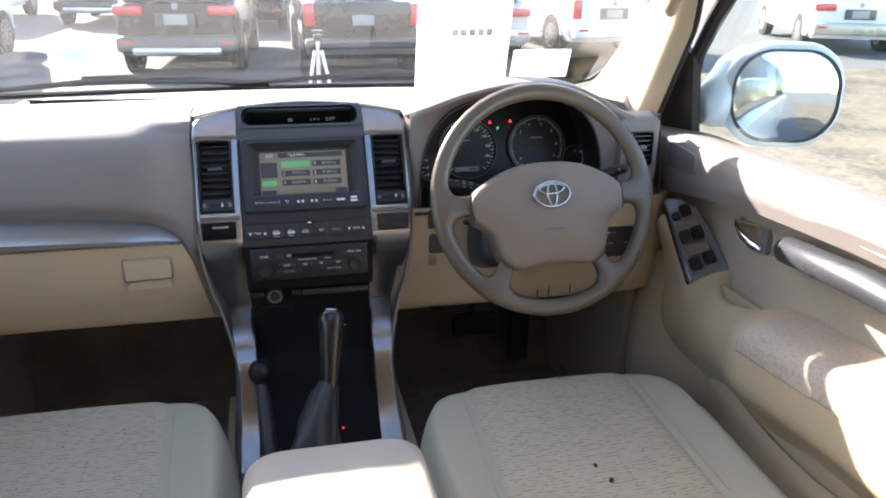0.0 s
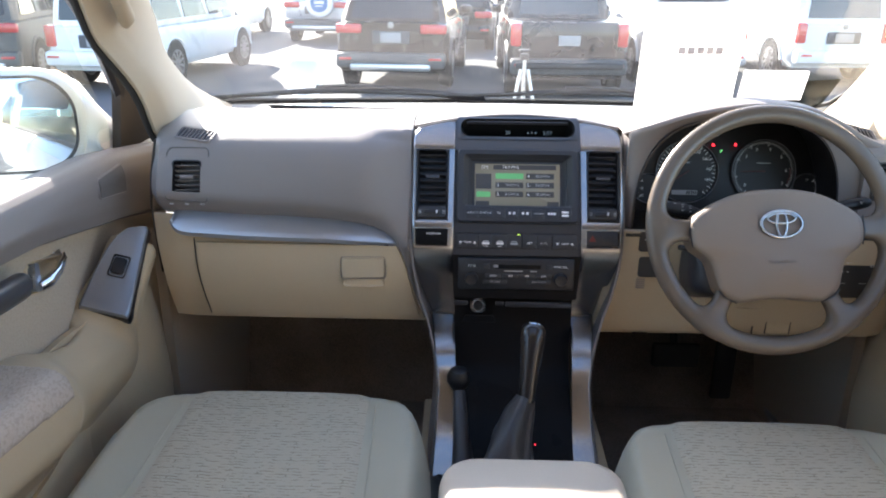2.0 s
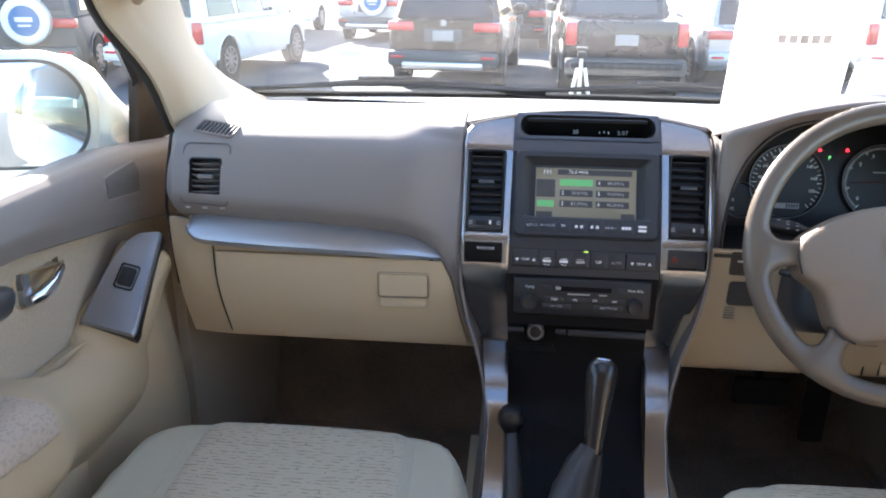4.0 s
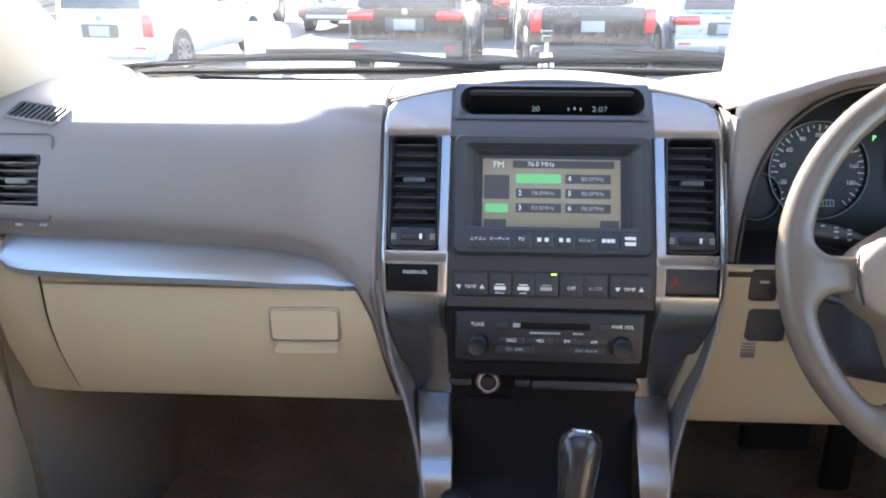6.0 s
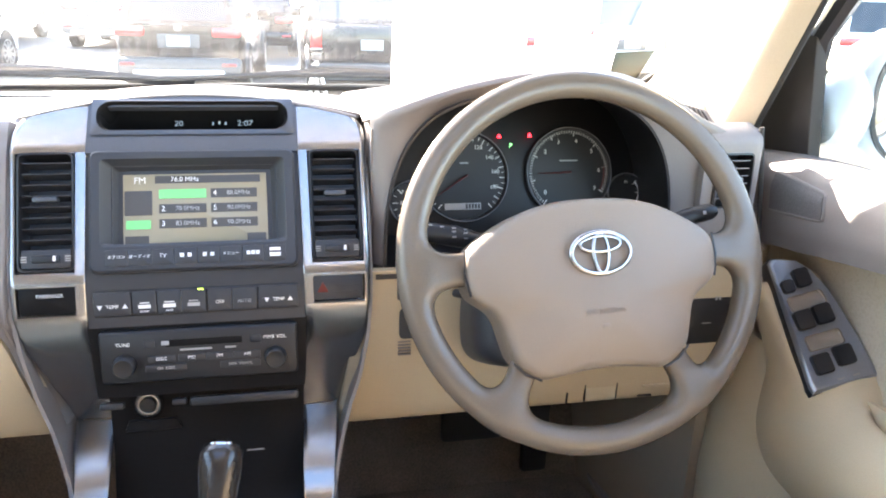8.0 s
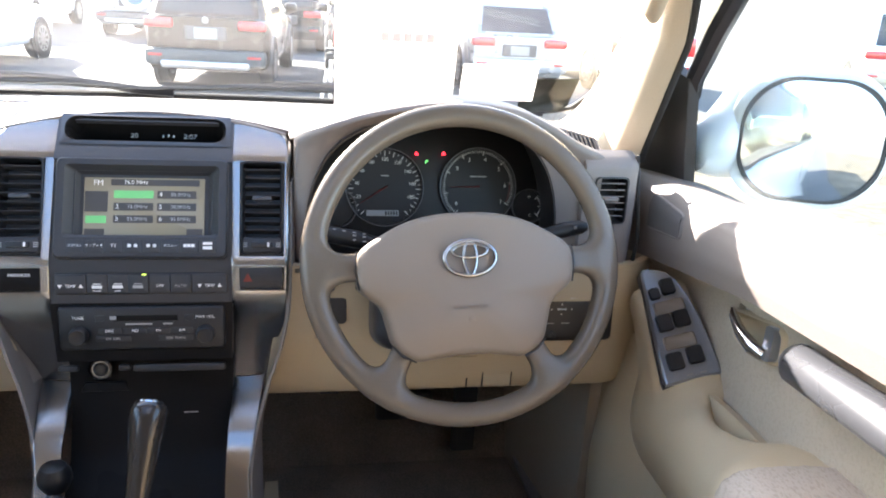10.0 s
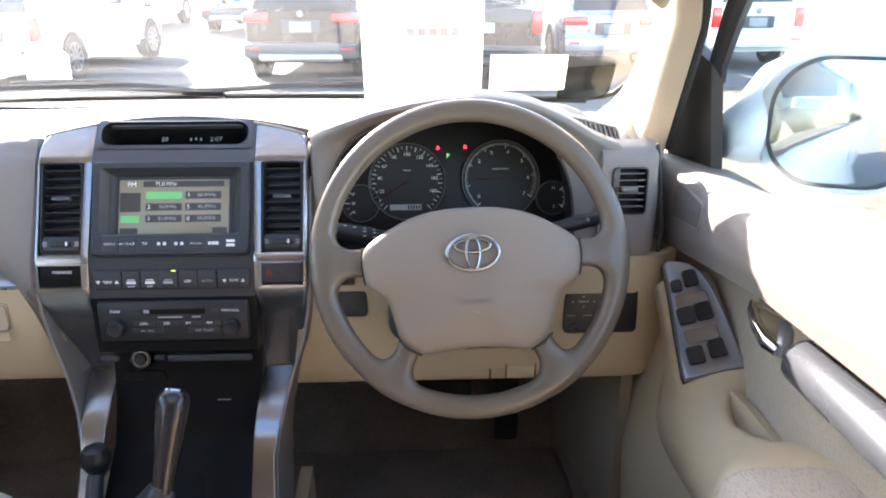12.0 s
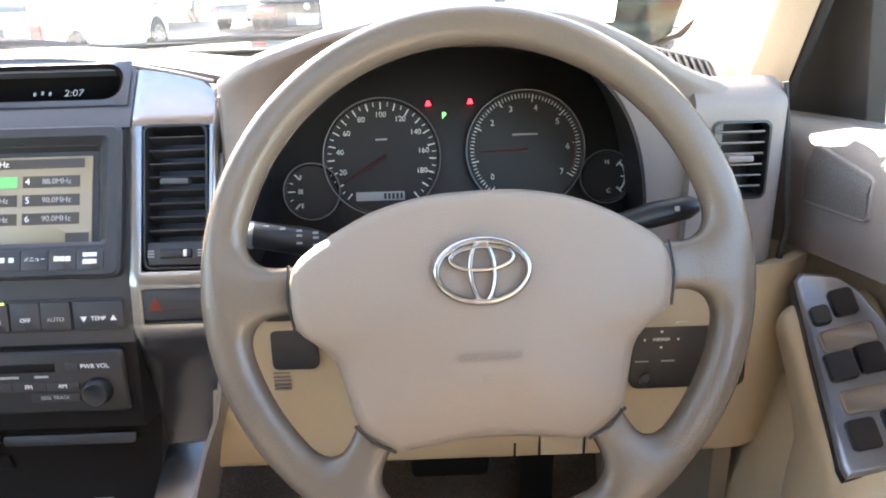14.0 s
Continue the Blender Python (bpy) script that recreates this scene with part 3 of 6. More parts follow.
def pad_pt(x, v):
    """Passenger pad: v from the windscreen down to the lip and under it."""
    end = LIP(x)
    ys = [0.52, 0.36, 0.20, 0.10, 0.03, -0.02, -0.055, -0.078, -0.092, -0.083, -0.072, -0.062, -0.048]
    zs = [1.278, 1.331, 1.353, 1.364, 1.361, 1.350, 1.328, max(1.293, end + 0.075), end + 0.040, end + 0.021, end + 0.008, end + 0.001, end - 0.006]
    n = len(ys) - 1
    k = v * n
    y, z = curve(k, range(n + 1), ys), curve(k, range(n + 1), zs)
    near = max(0.0, 1 - abs(x + 0.671) / 0.018) ** 2
    w = min(1.0, max(0.0, (x + 0.285) / 0.090))        # runs flush into the centre stack
    w = w * w * (3 - 2 * w)
    if k > 4:
        z = z - w * 0.013 * max(0.0, 1 - abs(k - 5))
        y = y + w * (sy(z) + 0.001 + 0.072 * max(0.0, min(1.0, (1.155 - z) / 0.125)) - y) * min(1.0, k - 4) * min(1.0, max(0.0, (12.5 - k)))
    else:
        z = z - w * 0.008 * max(0.0, k - 3)
    if x > -0.196:        # last edge tucked under the stack
        y, z = y + 0.012 * (k > 3), z - 0.006 * (k <= 6)
    return (x, y + 0.03 * near + (0.05 * (1 - (x / 0.7) ** 2) if k < 1 else 0), z)


PADX = [-0.671, -0.650, -0.6225, -0.605, -0.59, -0.5715, -0.53, -0.49, -0.45, -0.40, -0.35, -0.30] + [-0.285, -0.27, -0.26, -0.25, -0.242, -0.235, -0.225, -0.216, -0.21, -0.204, -0.200, -0.1965, -0.192]
D("passenger_pad", sheet(PADX, sorted(span(0, 1, 49) + [6.52 / 12, 7.8 / 12]), pad_pt, -0.006, skip=lambda x, v: -0.6226 < x < -0.5714 and 6.52 / 12 < v < 7.8 / 12), M_PAD, "soft grey-brown dashboard pad, sunlit on top")
BACKZ = lambda y: lerp(y, [0.03, 0.10, 0.20, 0.36, 0.52], [1.356, 1.362, 1.353, 1.331, 1.278])


def centre_pt(x, v):
    y = 0.52 - 0.472 * v
    rise = max(0.0, 1.382 - 0.024 * (x / 0.192) ** 2 - 1.358)
    k = min(1.0, max(0.0, (0.40 - y) / 0.35))
    return (x, y + ws_bow(x) * (1 - v), BACKZ(y) + rise * k * k * (3 - 2 * k))


D("centre_pad", sheet(span(-0.194, 0.194, 17), span(0, 1, 16), centre_pt, -0.006), M_PAD)
# defroster outlet along the foot of the windscreen
DEF_Y = lambda x: 0.411 + 0.8 * ws_bow(x)
DEF_Z = lambda y: 1.3150 - 0.30 * (y - 0.45)
outlet = D("defroster_outlet", sheet(span(-0.56, 0.56, 33), span(-0.5, 0.5, 3), lambda x, v: (x, DEF_Y(x) + 0.044 * v, DEF_Z(DEF_Y(x) + 0.044 * v) + 0.004), 0.012), M_BLACK, "long black slotted defroster outlet under the windscreen")
for k in range(57):
    x = -0.553 + 0.01975 * k
    part("rib", box((x, DEF_Y(x) + 0.009, DEF_Z(DEF_Y(x) + 0.009) + 0.0045), (0.0065, 0.024, 0.0012), 0, None), M_PAD, outlet)
for e in (-0.5, 0.5):
    part("outlet_lip", tube([(x, DEF_Y(x) + 0.046 * e, DEF_Z(DEF_Y(x) + 0.046 * e) + 0.003) for x in span(-0.565, 0.565, 25)], 0.0018, 6), M_BLACK, outlet)
HOODZ = lambda x: curve(x, [0.19, 0.205, 0.235, 0.263, 0.30, 0.334, 0.38, 0.43, 0.50, 0.56, 0.61, 0.65, 0.70], [1.357, 1.369, 1.383, 1.393, 1.404, 1.411, 1.419, 1.422, 1.415, 1.392, 1.364, 1.350, 1.347])


def hood_pt(x, v):
    lip = HOODZ(x)
    k = v * 8
    lipy = lerp(x, [0.19, 0.20, 0.215, 0.24, 0.60, 0.64, 0.70], [0.0, -0.020, -0.042, -0.060, -0.062, -0.05, -0.045])
    y = curve(k, range(9), [0.52 + ws_bow(x), 0.38, 0.26, 0.18, 0.12 + lipy * 0.5, lipy + 0.075, lipy + 0.03, lipy + 0.008, lipy + 0.005])
    z = curve(k, range(9), [1.278, 1.328, 1.353 * 0.75 + lip * 0.25, 1.36 * 0.5 + lip * 0.5, lip * 0.8 + 1.365 * 0.2, lip + 0.001, lip + 0.003, lip + 0.001, lip - 0.003])
    end = min(1.0, max(0.0, (x - 0.625) / 0.05))        # falls away behind the lip at the door
    z -= 0.020 * end * end * (3 - 2 * end) * min(1.0, max(0.0, 6 - k)) * min(1.0, k / 2)
    return (x, y, z)


D("driver_pad", sheet(span(0.192, 0.70, 27), span(0, 1, 33), hood_pt, -0.006), M_PAD, "grey-brown hood over the instruments, sunlit on top")


def arch(a, grow=0.0):
    """Outline of the instrument opening, from low left over the top to low right."""
    c, sn = math.cos(math.pi * a), math.sin(math.pi * a)
    x = 0.396 - (0.184 + grow) * math.copysign(abs(c) ** 0.62, c)
    z = 1.188 - grow * 0.3 + (0.207 + grow) * sn ** 0.70
    return x, z


A = span(0, 1, 41)
D("binnacle_lining", sheet(A, span(0, 1, 6), lambda a, v: (arch(a, -0.004 * v)[0] + 0.018 * v * (a > 0.5) * abs(math.cos(math.pi * a)), -0.052 + 0.15 * v, arch(a, -0.004 * v)[1]), 0.003), M_BLACK, "black lining of the instrument hood")


def hood_edge(a):
    """Outer edge of the face round the instruments: up the left side, along the hood, down the right."""
    b, left, right = min(a, 1 - a), 0.1985, 0.642
    side = left if a < 0.5 else right
    if b < 0.20:
        z = 1.185 + (HOODZ(side) - 0.004 - 1.185) * b / 0.20
        return side, (-0.030 if a < 0.5 else -0.056), z
    x = side + (0.415 - side) * (b - 0.20) / 0.30
    y = lerp(x, [0.1985, 0.215, 0.24, 0.60, 0.642], [-0.030, -0.046, -0.064, -0.064, -0.056])
    return x, y, HOODZ(x) - 0.004


def face_pt(a, v):
    """Smooth face between the instrument opening and the edge of the hood."""
    x0, z0 = arch(a)
    x1, y1, z1 = hood_edge(a)
    return (x0 + (x1 - x0) * v, -0.044 + (y1 + 0.044) * v ** 1.5 + 0.007 * max(0.0, (v - 0.75) / 0.25) ** 2, z0 + (z1 + 0.003 - z0) * v)


D("binnacle_face", sheet(span(0, 1, 61), span(0, 1, 14), face_pt, 0.008), M_PAD, "smooth grey-brown face round the instruments", None, 70)
D("hood_cheek", sheet(span(1.19, 1.352, 8), span(0, 1, 5), lambda z, v: (0.1982 + 0.0008 * v, 0.04 - 0.069 * v, z), -0.002), M_PAD)
D("binnacle_sill", sheet(span(0.20, 0.65, 12), span(0, 1, 5), lambda x, v: (x, -0.068 + 0.16 * v, 1.186 + 0.02 * v ** 2), 0.006), M_BLACK)
D("cluster_plate", prism([(arch(a, 0.012)[0] - 0.415, arch(a, 0.004)[1] - 1.28) for a in A[::-1]], basis((0.415, 0.098, 1.28), (1, 0, 0), (0, -1, 0)), 0.01, 0.002), M_DIAL, "black instrument plate")

# knee panel and end panel on the driver's side
KNEE = lambda z: -0.066 + 0.012 * ((1.19 - z) / 0.19) ** 2
D("knee_panel", sheet(span(0.186, 0.742, 26), [0.970, 0.976, 0.984] + span(1.005, 1.19, 10), lambda x, z: (x + (0.0 if x > 0.22 else -0.03 * (1.19 - z) / 0.19), KNEE(z) + 0.10 * max(0, abs(x - 0.42) - 0.26) + 9 * max(0, x - 0.690) ** 2 + 0.016 * max(0, (0.986 - z) / 0.016) ** 2, z), 0.012), M_BEIGE, "beige panel below the instruments")
D("driver_end_panel", sheet([0.612, 0.6285, 0.645, 0.661, 0.6775, 0.685, 0.692, 0.699, 0.705], [1.192, 1.22, 1.257, 1.275, 1.30, 1.323, 1.335, 1.341, 1.347, 1.352, 1.358], lambda x, z: (x, -0.062 + 60 * max(0, z - 1.335) ** 2 + 55 * max(0, x - 0.682) ** 2, z - 0.010 * max(0, (x - 0.68) / 0.025) ** 2 * (z > 1.35)), 0.02, skip=lambda x, z: 0.6285 < x < 0.6775 and 1.257 < z < 1.323), M_PAD)
D("undertray", sheet(span(-0.66, 0.66, 5), span(-0.01, 0.35, 5), lambda x, y: (x, y, 1.005 + 0.10 * (y + 0.05)), -0.01), M_BLACK)

# glove box, silver strip and end trim on the passenger's side
GBY = lambda z: lerp(z, [0.99, 1.06, 1.12, 1.17, 1.20], [-0.045, -0.068, -0.076, -0.076, -0.070])
GBR = lambda z: lerp(z, [0.99, 1.06, 1.12, 1.165, 1.21], [-0.166, -0.180, -0.193, -0.212, -0.23])
D("lower_beige_panel", sheet(span(0, 1, 15), span(0.99, 1.206, 10), lambda u, z: (lerp(u, [0, 1], [-0.676 + 0.06 * (1.212 - z), GBR(z) + 0.002]), GBY(z) + 0.006 + 0.03 * max(0, 0.10 - u) * 10 * 0.3, z), 0.012), M_BEIGE, "beige lower dashboard")
glove = D("glove_box_lid", sheet(span(0, 1, 15), span(1.003, 1.158, 9), lambda u, z: (lerp(u, [0, 1], [-0.592 + 0.10 * max(0, 1.10 - z) - 0.02 * (1.166 - z), GBR(z) - 0.012]), GBY(z) - 0.002, z), 0.01), M_BEIGE, "beige glove box lid, closed")
GM = basis((-0.283, GBY(1.115) - 0.003, 1.113), (1, 0, 0.02), (0, -1, 0.08))
part("latch", framed([(0.086, 0.045, 0.006, 0, 0, -0.004), (0.086, 0.045, 0.006, 0, 0, 0.0006), (0.082, 0.041, 0.005, 0, 0, 0.0006), (0.081, 0.040, 0.005, 0, 0, -0.003), (0.079, 0.038, 0.005, 0, 0, -0.003), (0.078, 0.036, 0.005, 0, 0.001, 0.004)], GM), M_BEIGE, glove, "beige push latch")
part("latch_gap", tube([GM @ Vector((x, y + 0.001, 0.0012)) for x, y in rrect(0.083, 0.042, 0.005)], 0.0007, 5, True), M_PAD, glove)
part("finger_scoop", framed([(0.078, 0.014, 0.006, 0, -0.029, 0.001), (0.072, 0.009, 0.004, 0, -0.029, -0.002)], GM), M_BEIGE, glove)
TRB = lambda x: lerp(x, [-0.634, -0.628, -0.618, -0.60, -0.5, -0.347, -0.265, -0.218, -0.207], [1.200, 1.188, 1.180, 1.176, 1.171, 1.168, 1.164, 1.160, 1.150])
D("silver_strip", sheet([-0.634, -0.631, -0.628, -0.623, -0.618, -0.61] + span(-0.60, -0.219, 22), span(0, 1, 13), lambda x, v: (x, -0.062 + (1 - 0.5 * max(0.0, (x + 0.30) / 0.08)) * curve(v, [0, 0.2, 0.8, 0.88, 0.95, 1], [0.0, -0.008, -0.0275, -0.0285, -0.026, -0.018]) + 0.010 * max(0.0, (-0.61 - x) / 0.024) ** 2, (LIP(x) + 0.001) * (1 - v) + TRB(x) * v), 0.005), M_SHINY, "satin silver strip above the glove box")
D("shadow_gap", tube([(x, -0.081, TRB(x) - 0.0015) for x in span(-0.60, -0.235, 14)], 0.0016, 6), M_BLACK)
OUT = lambda z: lerp(z, [0.78, 0.86, 0.93, 0.98, 1.027, 1.065, 1.115, 1.17, 1.340, 1.351, 1.358], [0.150, 0.142, 0.139, 0.150, 0.162, 0.177, 0.188, 0.193, 0.1945, 0.1915, 0.182])
UPY = lambda z: sy(z) + 0.072 * max(0.0, min(1.0, (1.155 - z) / 0.125))
TAIL = lambda z: lerp(z, [1.012, 1.062, 1.111, 1.163, 1.19], [-0.170, -0.189, -0.204, -0.219, -0.234])
D("pad_tail", sheet(span(0, 1, 9), span(1.012, 1.172, 14), lambda v, z: (lerp(v, [0, 1], [TAIL(z), -OUT(z) + 0.001]), curve(v, [0, 0.15, 1], [-0.064, -0.0745, UPY(z) + 0.002]), z), 0.004), M_PAD, "dash pad running down beside the centre stack", None, 60)
D("end_seam", tube([(-0.598 + 0.09 * max(0, 1.10 - z), GBY(z) + 0.003, z) for z in span(1.0, 1.165, 8)], 0.0012, 5), M_BLACK)


def vent(cx, z0, z1, w, y, lean, slats, group, wheel, big):
    """An air outlet: frame, recessed slats, tab and thumb wheel, in a face leaning back by 'lean' degrees."""
    h = (z1 - z0) / math.cos(radians(lean))
    m = basis((cx, y, (z0 + z1) / 2), (1, 0, 0), (0, -math.cos(radians(lean)), math.sin(radians(lean))))
    v = part("air_vent", framed([(w + 0.002, h + 0.002, 0.007, 0, 0, -0.02), (w + 0.002, h + 0.002, 0.007, 0, 0, 0.001), (w - 0.002, h - 0.002, 0.006, 0, 0, 0.0015), (w - 0.005, h - 0.005, 0.005, 0, 0, -0.004), (w - 0.006, h - 0.006, 0.005, 0, 0, -0.03)], m), M_BLACK, dash, group)
    low = -h / 2 + (0.026 if wheel else 0.004)
    for i in range(slats):
        q = low + (h / 2 - 0.006 - low) * (i + 0.5) / slats
        part("slat", box((0, 0, 0), (w - 0.007, 0.0016, 0.016), 0.0006, m @ Matrix.Translation((0, q, -0.009)) @ pose(0, 0, 0, -14, 0, 0), 1), M_DARK if big else M_PAD, v)
    part("tab", box((0, 0, 0), (w * 0.46, 0.006, 0.012), 0.002, m @ Matrix.Translation((0.0, low + (h / 2 - low) * 0.50, -0.001))), M_CHARCOAL if big else M_PAD, v)
    if wheel:
        q = -h / 2 + 0.013
        part("thumb_panel", box((0, q, -0.003), (w - 0.005, 0.021, 0.006), 0.002, m), M_DARK, v)
        part("thumb_wheel", box((0, q, 0.0), (w * 0.52, 0.0085, 0.006), 0.002, m), M_BLACK, v)
        part("wheel_mark", box((w * 0.16, q, 0.003), (0.003, 0.006, 0.001), 0.0003, m), M_WRITE, v)
        for k in (-0.40, 0.40):
            part("flow_mark", [box((k * w, q + d, 0.0004), (0.006, 0.0012, 0.0006), 0, m) for d in (-0.0025, 0, 0.0025)], M_DIM, v)
    return v


vent(-0.597, 1.251, 1.311, 0.052, -0.0790, 17, 6, "", False, False)
vent(0.653, 1.256, 1.324, 0.050, -0.064, 2, 6, "", False, False)
D("vent_frame_line", tube([Vector((0, -0.0006, 0.0004)) + Vector(pad_pt(-0.597 + 0.038 * cx, (7.2 + 1.3 * cz) / 12)) for cx, cz in rrect(2, 2, 0.25, 5)], 0.0012, 5, True), M_GRILLE)
for i, mm in enumerate((M_DIM, M_DIM, M_DIM)):
    D("vent_slider_mark", box((-0.625 + 0.028 * i, -0.0915, 1.236), (0.008, 0.002, 0.003), 0.0005), mm)
# side window outlets at the ends of the dash
for cx, y0 in ((-0.593, -0.022), (0.612, -0.005)):
    s = -1 if cx < 0 else 1
    m = basis((cx, y0, 1.3495 if s < 0 else 1.366), (1, 0.25 * s, 0 if s < 0 else -0.42), (0.0 if s < 0 else 0.35, -0.42 if s < 0 else -0.55, 1))
    ow = 0.072 if s < 0 else 0.080
    ov = D("demister_outlet", framed([(ow, 0.036, 0.006, 0, 0, -0.004), (ow, 0.036, 0.006, 0, 0, 0.0015), (ow - 0.006, 0.030, 0.005, 0, 0, 0.0015), (ow - 0.008, 0.028, 0.005, 0, 0, -0.002)], m), M_PAD, "slotted side window outlet")
    for k in range(9):
        part("slot", box((ow * (-0.39 + 0.0975 * k), 0, 0.0005), (0.0032, 0.026, 0.003), 0.0004, m, 1), M_DARK, ov)

# dark tubes standing in for the shaded gaps between dash ends and doors
D("dark_gap_strip", tube([(0.693, -0.046, 1.354), (0.701, -0.048, 1.302), (0.712, -0.048, 1.222), (0.706, -0.046, 1.16), (0.703, -0.044, 1.065), (0.687, -0.04, 0.998)], 0.0032, 8), M_RUBBER, "dark strip standing in for the shaded gap beside the dashboard")
D("dark_gap_strip", tube([(-0.660, -0.046, 1.343), (-0.672, -0.050, 1.282), (-0.680, -0.050, 1.222), (-0.680, -0.046, 1.175), (-0.676, -0.044, 1.085)], 0.0026, 8), M_RUBBER, "dark strip standing in for the shaded gap beside the dashboard")

# switches on the knee panel
KM = lambda x, z, off=0.0: basis((x, KNEE(z) - off, z), (1, 0, 0), (0, -1, 0.1))
part("fuse_flap", prism(rrect(0.044, 0.041, 0.006), KM(0.251, 1.121, 0.003), 0.006, 0.002), M_DARK, dash, "dark grey blank cover")
part("dimmer_switch", prism(rrect(0.030, 0.038, 0.004), KM(0.241, 1.171, 0.003), 0.006, 0.002), M_BLACK, dash, "small black switch")
part("dimmer_mark", box((0, 0.004, 0.0002), (0.010, 0.003, 0.0006), 0, KM(0.241, 1.171, 0.003)), M_DIM, dash)
part("speaker_slots", [box((0, k * 0.0042, 0.001), (0.016, 0.0018, 0.003), 0, KM(0.236, 1.086)) for k in (-2, -1, 0, 1, 2)], M_PAD, dash)
mp = part("mirror_switch_panel", prism(rrect(0.112, 0.086, 0.008), KM(0.625, 1.110, 0.003), 0.008, 0.002), M_BLACK, dash, "black panel with mirror and lamp switches")
MPM = KM(0.625, 1.110, 0.0034)
for k, c in ((-0.036, "L"), (-0.024, "R")):
    text(c, 0.0075, MPM @ Matrix.Translation((k, 0.028, 0)), M_WRITE, mp)
part("mirror_icon", [box((-0.008, 0.028, 0), (0.007, 0.005, 0.0006), 0, MPM), box((-0.013, 0.025, 0), (0.003, 0.0012, 0.0006), 0, MPM)], M_WRITE, mp)
text("MIRROR", 0.0045, MPM @ Matrix.Translation((-0.027, 0.008, 0)), M_WRITE, mp)
part("arrow_marks", [box((-0.027 + dx, 0.008 + dy, 0), (0.0018, 0.0018, 0.0006), 0, MPM) for dx, dy in ((-0.016, 0), (0.016, 0), (0, 0.008), (0, -0.008))], M_WRITE, mp)
part("switch_lines", [box((dx, -0.014, 0), (0.013, 0.0012, 0.0006), 0, MPM) for dx in (-0.045, -0.020, 0.018)], M_DIM, mp)
part("lamp_icon", [box((0.030 + dx, 0.020, 0), (0.003, 0.005, 0.0006), 0, MPM) for dx in (0, 0.005)], M_DIM, mp)
part("key_slot", lathe([(0.007, -0.002), (0.007, 0.002), (0.004, 0.003), (0.003, 0.001)], MPM @ Matrix.Translation((-0.040, -0.033, 0)), 14), M_DARK, mp)
part("access_flap", prism(rrect(0.043, 0.024, 0.003), KM(0.509, 0.996, 0.0015), 0.004, 0.001), M_BEIGE, dash)
part("panel_seam", [box((0.486, KNEE(0.99) - 0.0008, 0.996), (0.0016, 0.003, 0.026), 0), box((0.532, KNEE(0.99) - 0.0008, 0.996), (0.0016, 0.003, 0.026), 0), box((0.461, KNEE(0.99) - 0.0008, 0.990), (0.0022, 0.003, 0.016), 0), box((0.575, KNEE(0.985) - 0.0008, 0.984), (0.020, 0.003, 0.002), 0)], M_BLACK, dash)
part("panel_step", [box((0.448, KNEE(1.037) - 0.001, 1.037), (0.052, 0.004, 0.003), 0.001), box((0.590, KNEE(1.0) - 0.001, 1.000), (0.040, 0.004, 0.003), 0.001)], M_BEIGE, dash)
part("bonnet_release", box((0.250, -0.034, 0.976), (0.030, 0.020, 0.012), 0.003), M_BLACK, dash, "black release lever under the panel")

# ---- centre stack ----
stack = thing("centre_stack", "silver and dark grey centre console with screen, vents, climate and radio controls", "console", kind="structure")


def on_stack(x, z, off=0.0):
    dy = sy(z + 0.004) - sy(z - 0.004)
    n = Vector((0, -0.008, dy)).normalized()
    return basis(Vector((x, sy(z), z)) + n * off, (1, 0, 0), n)


TOPZ = lambda x: 1.3805 - 0.024 * (x / 0.192) ** 2
INN = lambda z: lerp(z, [0.78, 0.93, 1.14, 1.2, 1.40], [0.104, 0.106, 0.116, 0.115, 0.113])


def side_trim(s, rows, name, label):
    """Silver upright beside the screen, with the openings for vent and switch through it."""
    cols = [0.0, 0.012, 0.03, 0.14, 0.16, 0.35, 0.55, 0.75, 0.90, 0.92, 0.945, 0.965, 0.982, 0.993, 1.0]

    def pt(u, z):
        zz = min(z, TOPZ(lerp(u, [0, 1], [INN(z), OUT(z)])))
        x = lerp(u, [0, 1], [INN(z), OUT(z)])
        w = max(0.0, (u - 0.92) / 0.08)
        b = max(0.0, (0.03 - u) / 0.03)
        tuck = max(0.0, min(1.0, (1.155 - zz) / 0.145)) if zz > 1.0087 else max(0.0, (zz - 0.945) / 0.0635) ** 2
        return (s * x, sy(zz) - 0.004 + 0.072 * tuck + 0.006 * tuck * u * u + 0.011 * (1 - math.sqrt(max(0.0, 1 - w * w))) + 0.004 * (1 - math.sqrt(max(0.0, 1 - b * b))), zz)

    def hole(u, z):
        if not 0.15 < u < 0.91:
            return False
        return 1.2085 < z < 1.3265 or 1.1635 < z < 1.1955
    part(name, sheet(cols, rows, pt, s * 0.008, hole), M_SILVER, stack, label, 30)


ROWS_UP = [1.010, 1.028, 1.045, 1.065, 1.09, 1.115, 1.14, 1.163, 1.164, 1.18, 1.195, 1.196, 1.2, 1.208, 1.209, 1.25, 1.29, 1.326, 1.327, 1.335, 1.342, 1.348, 1.353, 1.358, 1.363, 1.37]
for s in (-1, 1):
    side_trim(s, ROWS_UP, "silver_upright", "brushed silver side trim")
    side_trim(s, [0.78, 0.80, 0.83, 0.86, 0.90, 0.925, 0.945, 0.96, 0.97, 0.98, 0.99, 1.0, 1.0085], "silver_leg", "brushed silver lower side trim")
    # side cheek that carries the pad down beside the trim
    part("side_cheek", sheet(span(0.80, 1.30, 18), span(0, 1, 4), lambda z, v: (s * (OUT(z) + 0.002 + 0.008 * math.sin(math.pi * v * 0.5)), sy(z) + 0.004 + 0.10 * v, z), -s * 0.004), M_PAD, stack)

